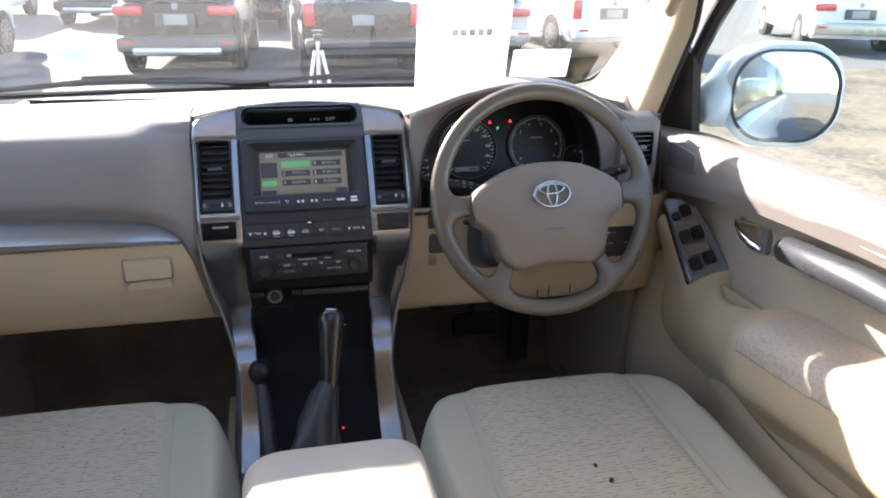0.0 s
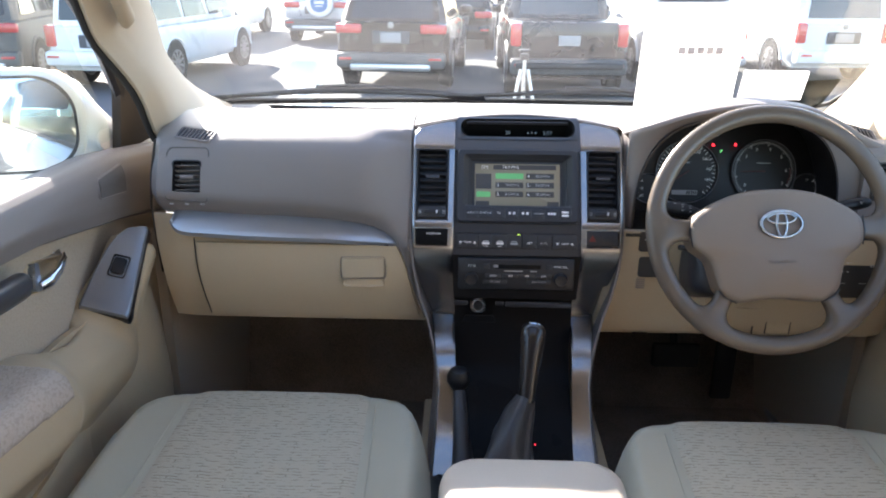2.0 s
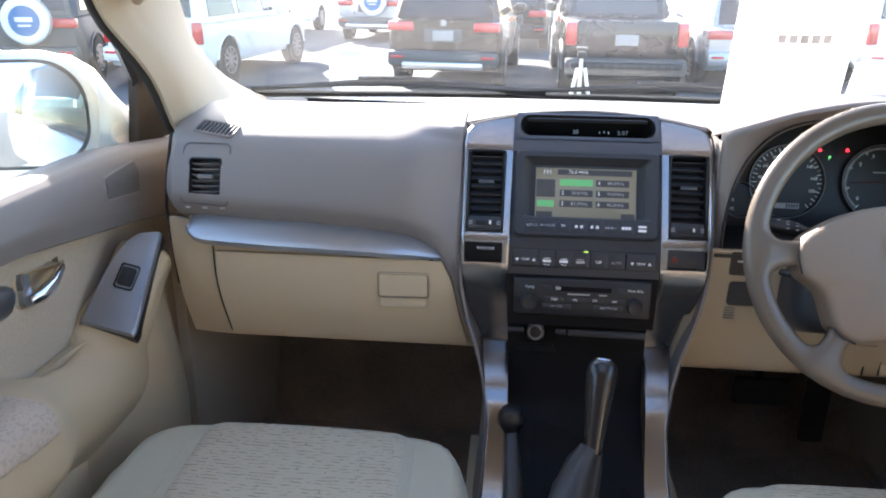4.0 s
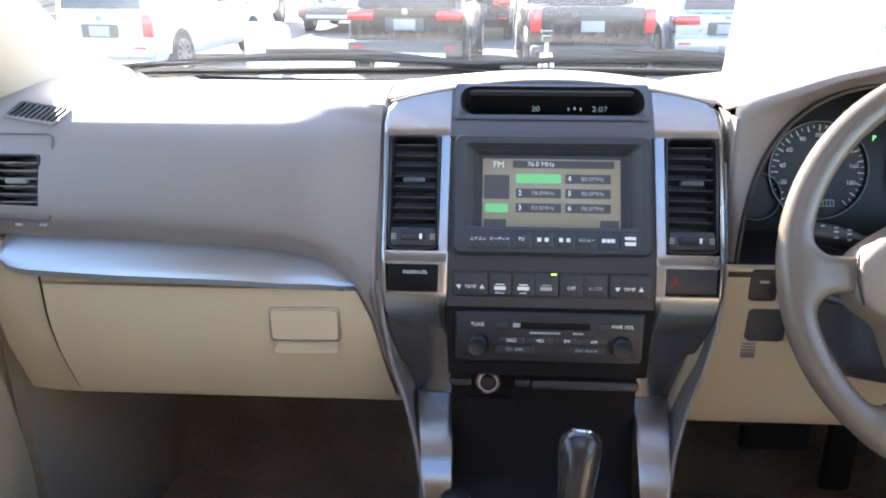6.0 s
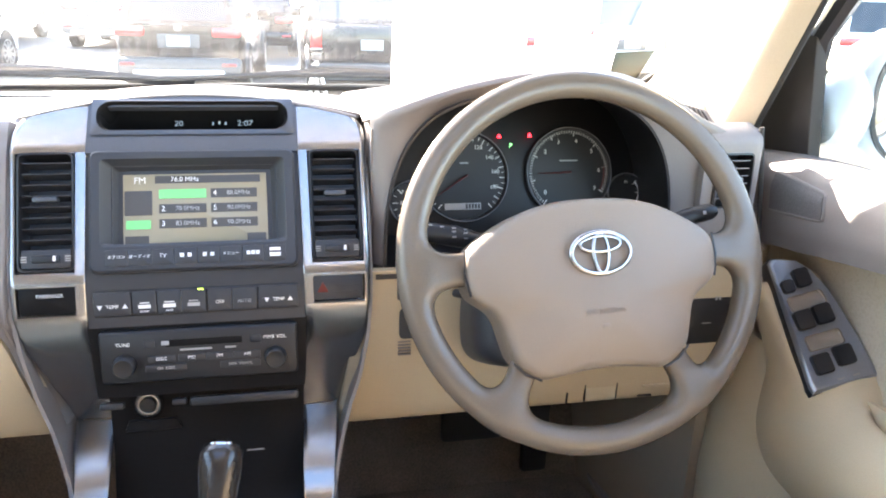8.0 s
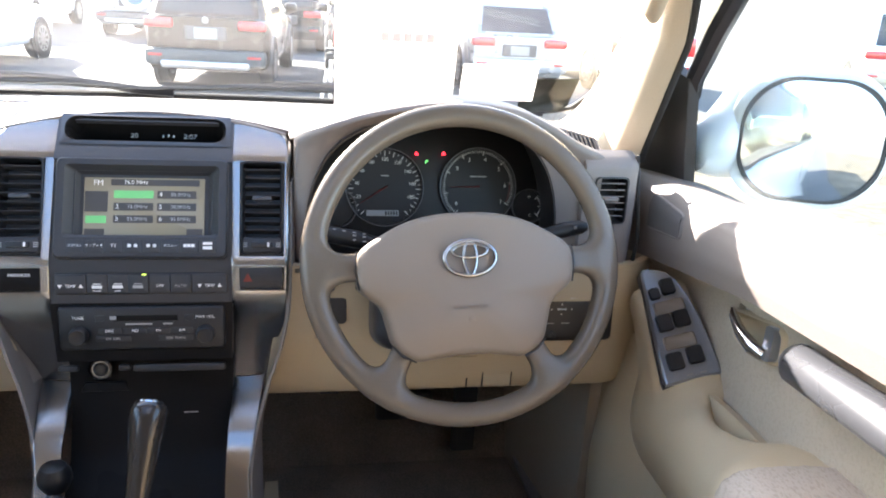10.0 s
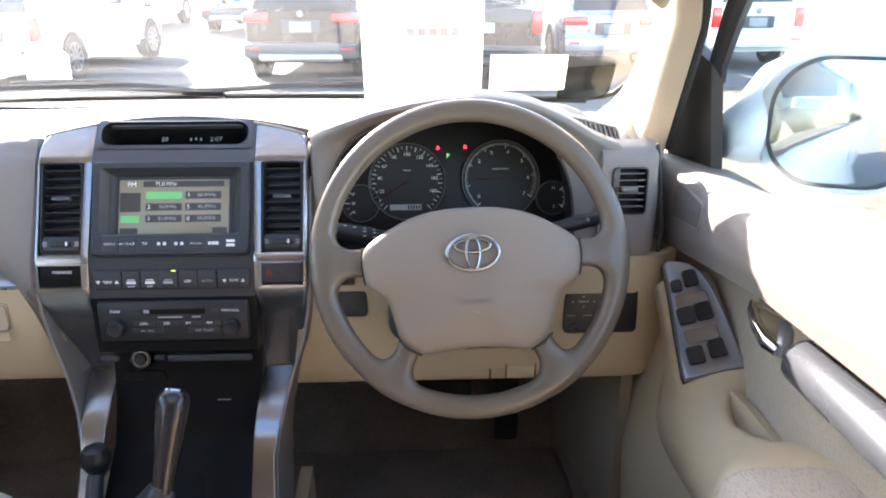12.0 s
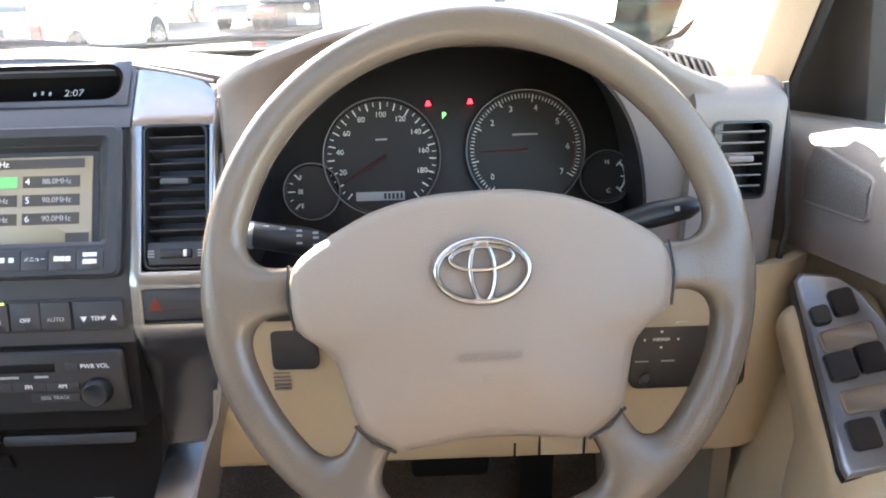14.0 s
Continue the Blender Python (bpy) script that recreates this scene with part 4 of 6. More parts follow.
part("hood_band", sheet([-0.115] + span(-0.106, 0.106, 11) + [0.115], [1.326, 1.334, 1.3425, 1.3435, 1.352, 1.36, 1.3705, 1.3715, 1.376, 1.381], lambda x, z: (x, sy(min(z, TOPZ(x))) - 0.006, min(z, TOPZ(x))), 0.008, skip=lambda x, z: abs(x) < 0.106 and 1.343 < z < 1.371), M_CHARCOAL, stack, "dark bluish band round the clock")
part("recess_corners", framed([(0.222, 0.048, 0.002, 0, 0, 0.0034), (0.210, 0.0385, 0.0165, 0, 0, 0.0054)], on_stack(0, 1.357, 0.003), False), M_CHARCOAL, stack)
part("clock_recess", framed([(0.212, 0.040, 0.016, 0, 0, 0.004), (0.210, 0.038, 0.016, 0, 0, 0.006), (0.204, 0.034, 0.015, 0, 0, 0.002), (0.200, 0.030, 0.013, 0, -0.001, -0.05)], on_stack(0, 1.357, 0.003)), M_GLOSS, stack, "dark recessed clock window")
part("stack_brow", tube([(x, sy(TOPZ(x)) - 0.002, TOPZ(x) + 0.001) for x in span(-0.186, 0.186, 25)], 0.0022, 8), M_PAD, stack)
CM = on_stack(0, 1.3545, -0.004)
text("2:07", 0.0105, CM @ Matrix.Translation((0.056, 0, 0)), M_CLOCK, stack, "clock_digits")
text("20", 0.010, CM @ Matrix.Translation((-0.018, 0, 0)), M_CLOCK, stack, "temperature_digits")
part("clock_marks", [box((0.020 + 0.007 * k, 0.001 * (k % 2), 0), (0.0022, 0.004, 0.0005), 0, CM) for k in range(3)], M_CLOCK, stack)
part("centre_panel", sheet([-0.1155, -0.088, -0.03, 0.03, 0.088, 0.1155], [1.148, 1.17, 1.2, 1.224, 1.26, 1.311, 1.327], lambda x, z: (x, sy(z) - 0.001, z), 0.01, skip=lambda x, z: abs(x) < 0.088 and 1.224 < z < 1.311), M_DARK, stack, "dark grey panel behind the controls", 25)

# screen unit
SM = on_stack(0, 1.2655, 0.001)
unit = part("display_unit", framed([(0.221, 0.136, 0.008, 0, -0.001, -0.004), (0.221, 0.136, 0.008, 0, -0.001, 0.008), (0.216, 0.131, 0.007, 0, -0.001, 0.011), (0.198, 0.098, 0.005, 0, 0.008, 0.011), (0.194, 0.094, 0.005, 0, 0.009, 0.009), (0.166, 0.086, 0.003, 0, 0.0045, -0.008), (0.158, 0.083, 0.002, 0, 0.0025, -0.008)], SM), M_DARK, stack, "dark screen surround", 25)
LM = SM @ Matrix.Translation((0, 0.0022, -0.0065))
part("lcd", prism(rrect(0.156, 0.082, 0.001), LM, 0.002, 0.0003), M_LCD, unit, "lit colour screen with radio page")
F = lambda name, x, y, w, h, m, z=0.0006: part(name, box((x, y, z / 2), (w, h, z), 0, LM), m, unit)
F("title_bar", 0.0135, 0.0345, 0.115, 0.0085, M_LCDBAR)
F("source_field", -0.062, 0.008, 0.029, 0.028, M_LCDBAR)
F("green_field", -0.062, -0.0165, 0.026, 0.010, M_LCDGREEN)
F("corner_button", -0.0635, -0.0335, 0.025, 0.0085, M_LCDBAR)
F("corner_button", 0.0655, -0.0335, 0.021, 0.0085, M_LCDBAR)
for i in range(6):
    cx, cy = (-0.0145, 0.0415)[i // 3], (0.018, 0.001, -0.016)[i % 3]
    F("preset_field", cx, cy, 0.051, 0.0105, M_LCDGREEN if i == 0 else M_LCDBAR)
    text(str(i + 1), 0.0085, LM @ Matrix.Translation((cx - 0.021, cy, 0.0008)), M_LCDGREEN if i == 0 else M_WRITE, unit)
    if i:
        text(("", "78.0MHz", "83.0MHz", "88.0MHz", "90.0MHz", "90.0MHz")[i], 0.0072, LM @ Matrix.Translation((cx + 0.005, cy, 0.0008)), M_DIM, unit)
text("FM", 0.0105, LM @ Matrix.Translation((-0.060, 0.0335, 0.0008)), M_WRITE, unit)
text("76.0 MHz", 0.0078, LM @ Matrix.Translation((-0.012, 0.0345, 0.0008)), M_WRITE, unit)
BM = SM @ Matrix.Translation((0.006, -0.0535, 0.009))
for i in range(8):
    b = part("key", prism(rrect(0.0232, 0.018, 0.0015), BM @ Matrix.Translation((-0.088 + 0.0239 * i, 0, 0.003)), 0.006, 0.0008), M_DARK, unit)
    word = ("\u30a8\u30a2\u30b3\u30f3", "\u30aa\u30fc\u30c7\u30a3\u30aa", "TV", "", "", "\u30e1\u30cb\u30e5\u30fc", "", "")[i]
    km = BM @ Matrix.Translation((-0.088 + 0.0239 * i, 0.001, 0.0033))
    if word:
        text(word, 0.0045 if i != 2 else 0.006, km, M_WRITE, b)
    elif i == 7:
        part("key_mark", [box((0, 0.003, 0), (0.012, 0.0035, 0.0005), 0, km), box((0, -0.003, 0), (0.012, 0.004, 0.0005), 0, km)], M_WRITE, b)
    else:
        part("key_mark", [box((k, 0, 0), (0.0042, 0.0042, 0.0005), 0, km) for k in ((-0.004, 0.004) if i < 6 else (-0.005, 0, 0.005))], M_WRITE, b)

# vents and small panels in the uprights
for s in (-1, 1):
    v = vent(s * 0.1555, 1.210, 1.326, 0.0555, sy(1.268) - 0.002, 25.6, 8, "black louvred air vent with thumb wheel", True, True)
    v.parent = stack
passenger = part("passenger_indicator", prism(rrect(0.0575, 0.030, 0.003), on_stack(-0.1545, 1.1795, 0.003), 0.012, 0.0015), M_GLOSS, stack, "gloss black indicator panel")
text("PASSENGER", 0.0052, on_stack(-0.152, 1.185, 0.0034), M_WRITE, passenger)
hazard = part("hazard_switch", prism(rrect(0.0575, 0.028, 0.003), on_stack(0.1545, 1.180, 0.003), 0.012, 0.0015), M_DARK, stack, "dark hazard switch with dull red triangle")
HM = on_stack(0.137, 1.180, 0.0034)
part("hazard_triangle", prism([(-0.0065, -0.005), (0.0065, -0.005), (0, 0.007)], HM, 0.0004, 0.0001), M_HAZARD, hazard)
part("switch_groove", [box((0.028, k, 0), (0.030, 0.0009, 0.0006), 0, HM) for k in (-0.005, 0.003)], M_BLACK, hazard)

# climate strip
CLM = on_stack(0, 1.1735, 0.002)
clim = part("climate_panel", prism(rrect(0.221, 0.030, 0.005), CLM, 0.006, 0.0015), M_BLACK, stack, "row of climate control keys")
xs, ws = [-0.0895, -0.0565, -0.0305, -0.0050, 0.0230, 0.0495, 0.0870], [0.038, 0.025, 0.025, 0.026, 0.026, 0.026, 0.044]
for i, (x, w) in enumerate(zip(xs, ws)):
    k = part("key", prism(rrect(w, 0.0255, 0.002), CLM @ Matrix.Translation((x, 0, 0.003)), 0.006, 0.001), M_DARK, clim)
    km = CLM @ Matrix.Translation((x, -0.003, 0.0034))
    word = ("TEMP", "", "", "", "OFF", "AUTO", "TEMP")[i]
    if word:
        text(word, 0.0055, km, M_WRITE if i != 5 else M_DIM, k)
        if i in (0, 6):
            part("arrow", [prism([(-0.003, 0.002), (0.003, 0.002), (0, -0.003)][::-1], km @ Matrix.Translation((-0.013, 0, 0)), 0.0003, 0.0001), prism([(-0.003, -0.002), (0.003, -0.002), (0, 0.003)], km @ Matrix.Translation((0.013, 0, 0)), 0.0003, 0.0001)], M_WRITE, k)
    else:
        part("icon", [box((0, 0.003, 0), (0.010, 0.0012, 0.0005), 0, km), box((0, -0.001, 0), (0.013, 0.004, 0.0005), 0, km)], M_WRITE if i < 3 else M_DIM, k)
        if i < 3:
            text(("", "FRONT", "REAR")[i], 0.0032, km @ Matrix.Translation((0, -0.0065, 0)), M_WRITE, k)
part("led", box((0.003, 0.0125, 0.0035), (0.006, 0.0018, 0.001), 0.0003, CLM), M_YELLOWLAMP, clim, "lit yellow-green lamp")

# lower part: radio, lighter, drawer
lowz = [0.78, 0.80, 0.83, 0.86, 0.88, 0.90, 0.92, 0.94, 0.98, 1.02, 1.052, 1.066, 1.10, 1.149]
part("lower_panel", sheet(span(-1, 1, 7), lowz, lambda u, z: (u * (INN(z) + 0.001), sy(z) - 0.0005 + 0.05 * min(1.0, max(0.0, (1.066 - z) / 0.014)) * min(1.0, max(0.0, (z - 0.86) / 0.06)), z), 0.05), M_GLOSS, stack, "gloss black lower console", 25)
RM = on_stack(0, 1.1145, 0.002)
radio = part("radio", framed([(0.212, 0.060, 0.004, 0, 0, -0.004), (0.212, 0.060, 0.004, 0, 0, 0.004), (0.208, 0.056, 0.004, 0, 0, 0.006)], RM), M_BLACK, stack, "black radio and disc player")
for x in (-0.081, 0.081):
    part("knob", lathe([(0.0125, 0.004), (0.0125, 0.010), (0.0112, 0.016), (0.010, 0.017), (0.009, 0.0165)], RM @ Matrix.Translation((x, -0.008, 0)), 24), M_BLACK, radio, "round ribbed knob")
part("disc_slot", box((0.004, 0.015, 0.0062), (0.082, 0.008, 0.001), 0.0003, RM), M_GLOSS, radio)
for x in (-0.062, 0.052):
    part("key", box((x + 0.008, 0.015, 0.006), (0.012, 0.009, 0.003), 0.001, RM), M_DARK, radio)
for y, xs_, ws_ in ((-0.003, (-0.042, -0.010, 0.020, 0.050), 0.029), (-0.014, (-0.038, 0.042), 0.044)):
    for x in xs_:
        part("key", box((x, y, 0.006), (ws_, 0.0085, 0.003), 0.001, RM), M_DARK, radio)
for x, y, w, sz in ((-0.081, 0.016, "TUNE", 0.0058), (0.081, 0.016, "PWR VOL", 0.0058), (-0.042, -0.0025, "DISC", 0.0055), (-0.010, -0.0025, "MD", 0.0055), (0.020, -0.0025, "FM", 0.0055), (0.050, -0.0025, "AM", 0.0055), (0.042, -0.0135, "SEEK TRACK", 0.0046), (-0.038, -0.0135, "CH  DISC", 0.0046)):
    text(w, sz, RM @ Matrix.Translation((x, y, 0.0078)), M_WRITE if sz > 0.005 else M_DIM, radio)
part("print_line", [box((-0.005, 0.0065, 0.0062), (0.034, 0.0022, 0.0005), 0, RM), box((0.032, 0.0065, 0.0062), (0.012, 0.0022, 0.0005), 0, RM), box((-0.037, 0.016, 0.0078), (0.008, 0.005, 0.0005), 0, RM)], M_DIM, radio)
part("drawer_lid", prism(rrect(0.122, 0.010, 0.003), on_stack(0.044, 1.055, 0.002), 0.008, 0.003), M_BLACK, stack, "black drawer front edge")
part("panel_edge", prism(rrect(0.026, 0.008, 0.003), on_stack(-0.100, 1.056, 0.002), 0.006, 0.002), M_BLACK, stack)
part("panel_edge", prism(rrect(0.016, 0.008, 0.003), on_stack(-0.028, 1.056, 0.002), 0.006, 0.002), M_BLACK, stack)
LGM = on_stack(-0.067, 1.049, -0.036)
lighter = part("cigarette_lighter", lathe([(0.0165, -0.004), (0.0170, 0.003), (0.0150, 0.006), (0.0132, 0.003), (0.0122, 0.002), (0.0116, 0.004), (0.0104, 0.004), (0.0098, -0.004)], LGM, 28), M_BADGE, stack, "chrome-ringed lighter socket")
part("plug", lathe([(0.0088, -0.004), (0.0088, 0.007), (0.0075, 0.0085), (0.004, 0.009)], LGM, 20), M_BLACK, lighter)
part("lighter_shelf", prism([(-0.032, -0.028), (0.032, -0.028), (0.027, -0.015), (-0.027, -0.015)], on_stack(-0.064, 1.044, -0.042), 0.005, 0.0015), M_GLOSS, stack)
for x, z, w in ((0.052, 0.985, 0.020), (0.050, 0.972, 0.017), (0.054, 0.958, 0.014), (-0.05, 0.958, 0.05)):
    part("gate_line", box((0, 0, 0.001), (w, 0.002, 0.001), 0, on_stack(x, z, -0.046)), M_DIM, stack)

# tunnel round the levers
part("tunnel_top", sheet(span(-0.104, 0.104, 5), span(-0.56, -0.285, 6), lambda x, y: (x, y, 0.782 + 0.01 * (y + 0.285)), 0.01), M_GLOSS, stack)
for s in (-1, 1):
    part("tunnel_side", sheet(span(-0.60, -0.02, 9), span(0.62, 0.80, 5), lambda y, z: (s * (0.150 + 0.02 * (0.80 - z)), min(y, 0.3), z + (0.0 if y < -0.25 else 0.0)), -s * 0.02), M_BEIGE, stack)
    part("tunnel_edge", tube([(s * 0.132, y, 0.788) for y in span(-0.58, -0.28, 6)], 0.020, 8), M_SILVER, stack)
part("red_led", lathe([(0.0016, 0), (0.0016, 0.002), (0.0006, 0.0025)], on_stack(0.038, 0.836, 0.001), 10), M_REDLAMP, stack, "small red lamp")

# ---- levers and console box ----
gear = thing("gear_selector", "automatic gear lever with chrome-capped knob and grey leather boot", "gear lever")
g0, g1 = Vector((-0.006, -0.372, 0.785)), Vector((0.027, -0.205, 1.074))
gd = (g1 - g0).normalized()
gp = [g0.lerp(g1, k) + Vector((-0.022 * math.sin(math.pi * min(1, k / 0.6)), 0, 0)) for k in (0.0, 0.08, 0.18, 0.30, 0.42, 0.53, 0.60)]
boot = tube(gp, [0.044, 0.050, 0.051, 0.047, 0.038, 0.026, 0.017], 48, flat=0.85)
for v in boot.verts:        # gathered folds
    c = g0 + gd * (v.co - g0).dot(gd)
    r = v.co - c
    ang = math.atan2(r.x, r.y)
    v.co = c + r * (1 + 0.10 * math.cos(4 * ang + 34 * (v.co.z - 0.8)) + 0.07 * math.cos(7 * ang - 52 * (v.co.z - 0.8)))
part("boot", boot, M_LEATHER, gear, "gathered grey leather boot", 50)
gm = basis(g0.lerp(g1, 0.58), (1, 0, 0), gd)
part("knob", loft([[(x * 1.0, y * 0.95, h) for x, y in rrect(w, w * 1.15, w * 0.46, 6)] for w, h in ((0.027, 0), (0.029, 0.02), (0.033, 0.05), (0.039, 0.085), (0.044, 0.108), (0.043, 0.122), (0.035, 0.131), (0.016, 0.135))], gm), M_KNOB, gear, "glossy dark brown knob", 70)
part("chrome_button", loft([[(x, y * 0.55 - 0.012, h) for x, y in rrect(w, w * 0.9, w * 0.42, 5)] for w, h in ((0.018, 0.103), (0.026, 0.112), (0.028, 0.125), (0.020, 0.1335))], gm), M_CHROME, gear, "chrome insert", 60)
low = thing("transfer_lever", "short black four-wheel-drive lever with round knob", "lever")
part("shaft", tube([(-0.088, -0.330, 0.80), (-0.094, -0.26, 0.87), (-0.100, -0.208, 0.932)], [0.024, 0.015, 0.011], 12), M_LEATHER, low)
part("knob", lathe([(0.004, -0.022), (0.014, -0.018), (0.021, -0.004), (0.021, 0.006), (0.015, 0.017), (0.004, 0.020)], Matrix.Translation((-0.101, -0.196, 0.951)), 18), M_BLACK, low)
arm = thing("console_box", "console box with padded beige armrest lid between the seats", "armrest")
part("bin", box((0, -0.79, 0.80), (0.215, 0.55, 0.34), 0.02), M_PAD, arm)
part("lid", loft([[(x, y * 1.0 - 0.79, z) for x, y in rrect(w, d, 0.05, 6)] for w, d, z in ((0.228, 0.56, 0.955), (0.244, 0.576, 0.962), (0.248, 0.580, 0.985), (0.240, 0.572, 1.000), (0.215, 0.545, 1.008), (0.12, 0.44, 1.011))]), M_LID, arm, "padded beige vinyl lid", 60)


# ---- instruments ----
cluster = thing("instrument_cluster", "black instrument cluster with lit round dials", "instruments")
CY = 0.093


def dial(cx, cz, r, a0, a1, ticks, major, numbers, size, name, label, inner=0.72):
    """A round dial: ring, ticks every step and numbers; angles in degrees, clockwise from the left."""
    m = basis((cx, CY, cz), (1, 0, 0), (0, -1, 0))
    d = part(name, lathe([(r, -0.004), (r, 0.003), (r - 0.001, 0.004), (r - 0.0022, 0.003), (r - 0.0025, -0.001)], m, 48), M_DIAL, cluster, label)
    part("ring", tube([(cx + r * math.cos(2 * math.pi * k / 48), CY - 0.0035, cz + r * math.sin(2 * math.pi * k / 48)) for k in range(48)], 0.0009, 6, True), M_DIALRING, d)
    for i in range(ticks + 1):
        a = radians(a0 + (a1 - a0) * i / ticks)
        big = i % major == 0
        ln = 0.0075 if big else 0.004
        p = m @ Matrix.Translation((math.cos(a) * (r - 0.004 - ln / 2), math.sin(a) * (r - 0.004 - ln / 2), 0.0005)) @ Matrix.Rotation(a, 4, "Z")
        part("tick", box((0, 0, 0), (ln, 0.0012 if big else 0.0008, 0.0006), 0, p), M_DIALPRINT, d)
    for word, a in numbers:
        a = radians(a)
        text(word, size, m @ Matrix.Translation((math.cos(a) * r * inner, math.sin(a) * r * inner, 0.0005)), M_DIALPRINT, d, "number")
    return d, m


n = [(str(20 * i), 202 - 27.6 * (i - 1) + 0) for i in range(1, 10)]
spd, m = dial(0.340, 1.268, 0.060, 229, -49, 36, 2, [(w, lerp(int(w), [20, 180], [200, -20])) for w, _ in n], 0.0078, "speedometer", "black speedometer with white numbers")
part("needle", tube([m @ Vector((0.004, 0.002, 0.004)), m @ Vector((-0.038, -0.025, 0.004))], [0.0015, 0.0006], 6), M_NEEDLE, spd)
part("odometer", box((-0.003, -0.040, 0.0008), (0.050, 0.009, 0.0008), 0.0003, m), M_DIM, spd, "grey trip display")
part("odometer_digits", [box((0.002 + 0.0042 * k, -0.040, 0.0014), (0.0026, 0.006, 0.0004), 0, m) for k in range(5)], M_BLACK, spd)
part("unit_mark", box((0, 0.018, 0.0005), (0.012, 0.0018, 0.0005), 0, m), M_DIM, spd)
tac, m = dial(0.488, 1.271, 0.061, 229, -30, 70, 10, [(w, a) for w, a in (("0", 218), ("2", 140), ("3", 109), ("4", 75), ("5", 40), ("6", 3), ("7", -32))], 0.0085, "rev_counter", "black rev counter with white numbers")
part("needle", tube([m @ Vector((0.002, 0.0, 0.004)), m @ Vector((-0.045, -0.001, 0.004))], [0.0015, 0.0006], 6), M_NEEDLE, tac)
part("unit_mark", box((0, 0.016, 0.0005), (0.026, 0.002, 0.0005), 0, m), M_DIM, tac)
part("red_zone", tube([m @ Vector((0.0515 * math.cos(radians(a)), 0.0515 * math.sin(radians(a)), 0.0006)) for a in span(8, -28, 8)], 0.0011, 5), M_NEEDLE, tac)
fuel, m = dial(0.267, 1.235, 0.029, 225, 135, 4, 2, [("F", 128), ("E", 235)], 0.0065, "fuel_gauge", "small fuel gauge", 0.62)
part("pump_mark", box((-0.012, 0, 0.0005), (0.005, 0.005, 0.0005), 0, m), M_DIM, fuel)
temp, m = dial(0.571, 1.241, 0.027, 45, -45, 2, 1, [("H", 85), ("C", -80)], 0.0065, "temperature_gauge", "small temperature gauge", 0.55)
part("scale_arc", tube([m @ Vector((0.020 * math.cos(radians(a)), 0.020 * math.sin(radians(a)), 0.0006)) for a in span(45, -45, 8)], 0.0008, 5), M_WRITE, temp)
for x, z, mm in ((0.389, 1.321, M_REDLAMP), (0.432, 1.322, M_REDLAMP)):
    part("warning_lamp", [box((x, CY - 0.002, z), (0.004, 0.001, 0.0045), 0.0004), box((x, CY - 0.002, z - 0.0015), (0.0055, 0.001, 0.002), 0.0003)], mm, cluster, "lit red warning lamp")
text("P", 0.009, basis((0.405, CY - 0.002, 1.308), (1, 0, 0), (0, -1, 0)), M_GREENLAMP, cluster, "gear_letter")
part("top_mark", box((0.520, CY - 0.006, 1.372), (0.02, 0.001, 0.005), 0.0003), M_DIM, cluster)

CLUSTER = Matrix.Translation((-0.005, 0.068, 1.286)) @ Matrix.Rotation(radians(-16), 4, "X") @ Matrix.Translation((0, -0.093, -1.284))
cluster.matrix_basis = CLUSTER
for o in dash.children:
    if o.name == "cluster_plate":
        o.matrix_basis = CLUSTER

# ---- steering column and wheel ----
column = thing("steering_column", "grey-brown steering column shroud with black stalks", "steering column")
WT = 24.0
WM = basis((0.4207, -0.174, 1.237), (1, 0, 0), (0, -math.cos(radians(WT)), math.sin(radians(WT))))
part("shroud", loft([[(x, y - 0.012 + dy, h) for x, y in rrect(w, t, 0.03, 6)] for w, t, dy, h in ((0.12, 0.10, 0.0, -0.018), (0.135, 0.115, -0.002, -0.05), (0.14, 0.12, -0.006, -0.10), (0.13, 0.12, -0.014, -0.16), (0.12, 0.11, -0.02, -0.24))], WM), M_PAD, column, "", 50)
part("column_cover", loft([[(x - 0.018, y - 0.062, h) for x, y in rrect(w, 0.11, 0.03, 6)] for w, h in ((0.15, -0.045), (0.185, -0.058), (0.195, -0.10), (0.195, -0.15))], WM), M_LEATHER, column, "dark grey lower column cover", 50)
part("lower_shroud", loft([[(x, y - 0.075, h) for x, y in rrect(w, 0.05, 0.02, 5)] for w, h in ((0.10, -0.05), (0.12, -0.09), (0.12, -0.2))], WM), M_BEIGE, column)
part("wiper_stalk", tube([WM @ Vector(p) for p in ((-0.05, 0.005, -0.05), (-0.10, 0.022, -0.045), (-0.140, 0.032, -0.04), (-0.178, 0.038, -0.035), (-0.188, 0.039, -0.034))], [0.007, 0.009, 0.012, 0.011, 0.007], 12), M_BLACK, column, "black wiper stalk with white marks")
part("stalk_marks", [box((-0.130 - 0.013 * k, 0.032 + 0.002 * k + dy, -0.028), (0.0045, 0.0018, 0.001), 0.0003, WM) for k in range(4) for dy in (-0.004, 0.002, 0.006)], M_DIM, column)
# silver cap in place of the sun's highlight on the black stalk end
part("sunlit_stalk_tip", tube([WM @ Vector(p) for p in ((-0.180, 0.038, -0.035), (-0.187, 0.039, -0.0345), (-0.192, 0.0395, -0.034))], [0.0112, 0.0108, 0.006], 12), M_SHINY, column, "stalk end made bright for the sun glint on it")
part("lamp_stalk", tube([WM @ Vector(p) for p in ((0.05, 0.012, -0.05), (0.10, 0.034, -0.045), (0.145, 0.045, -0.042), (0.172, 0.050, -0.040), (0.180, 0.051, -0.039))], [0.007, 0.008, 0.011, 0.010, 0.006], 12), M_BLACK, column, "black lamp stalk")
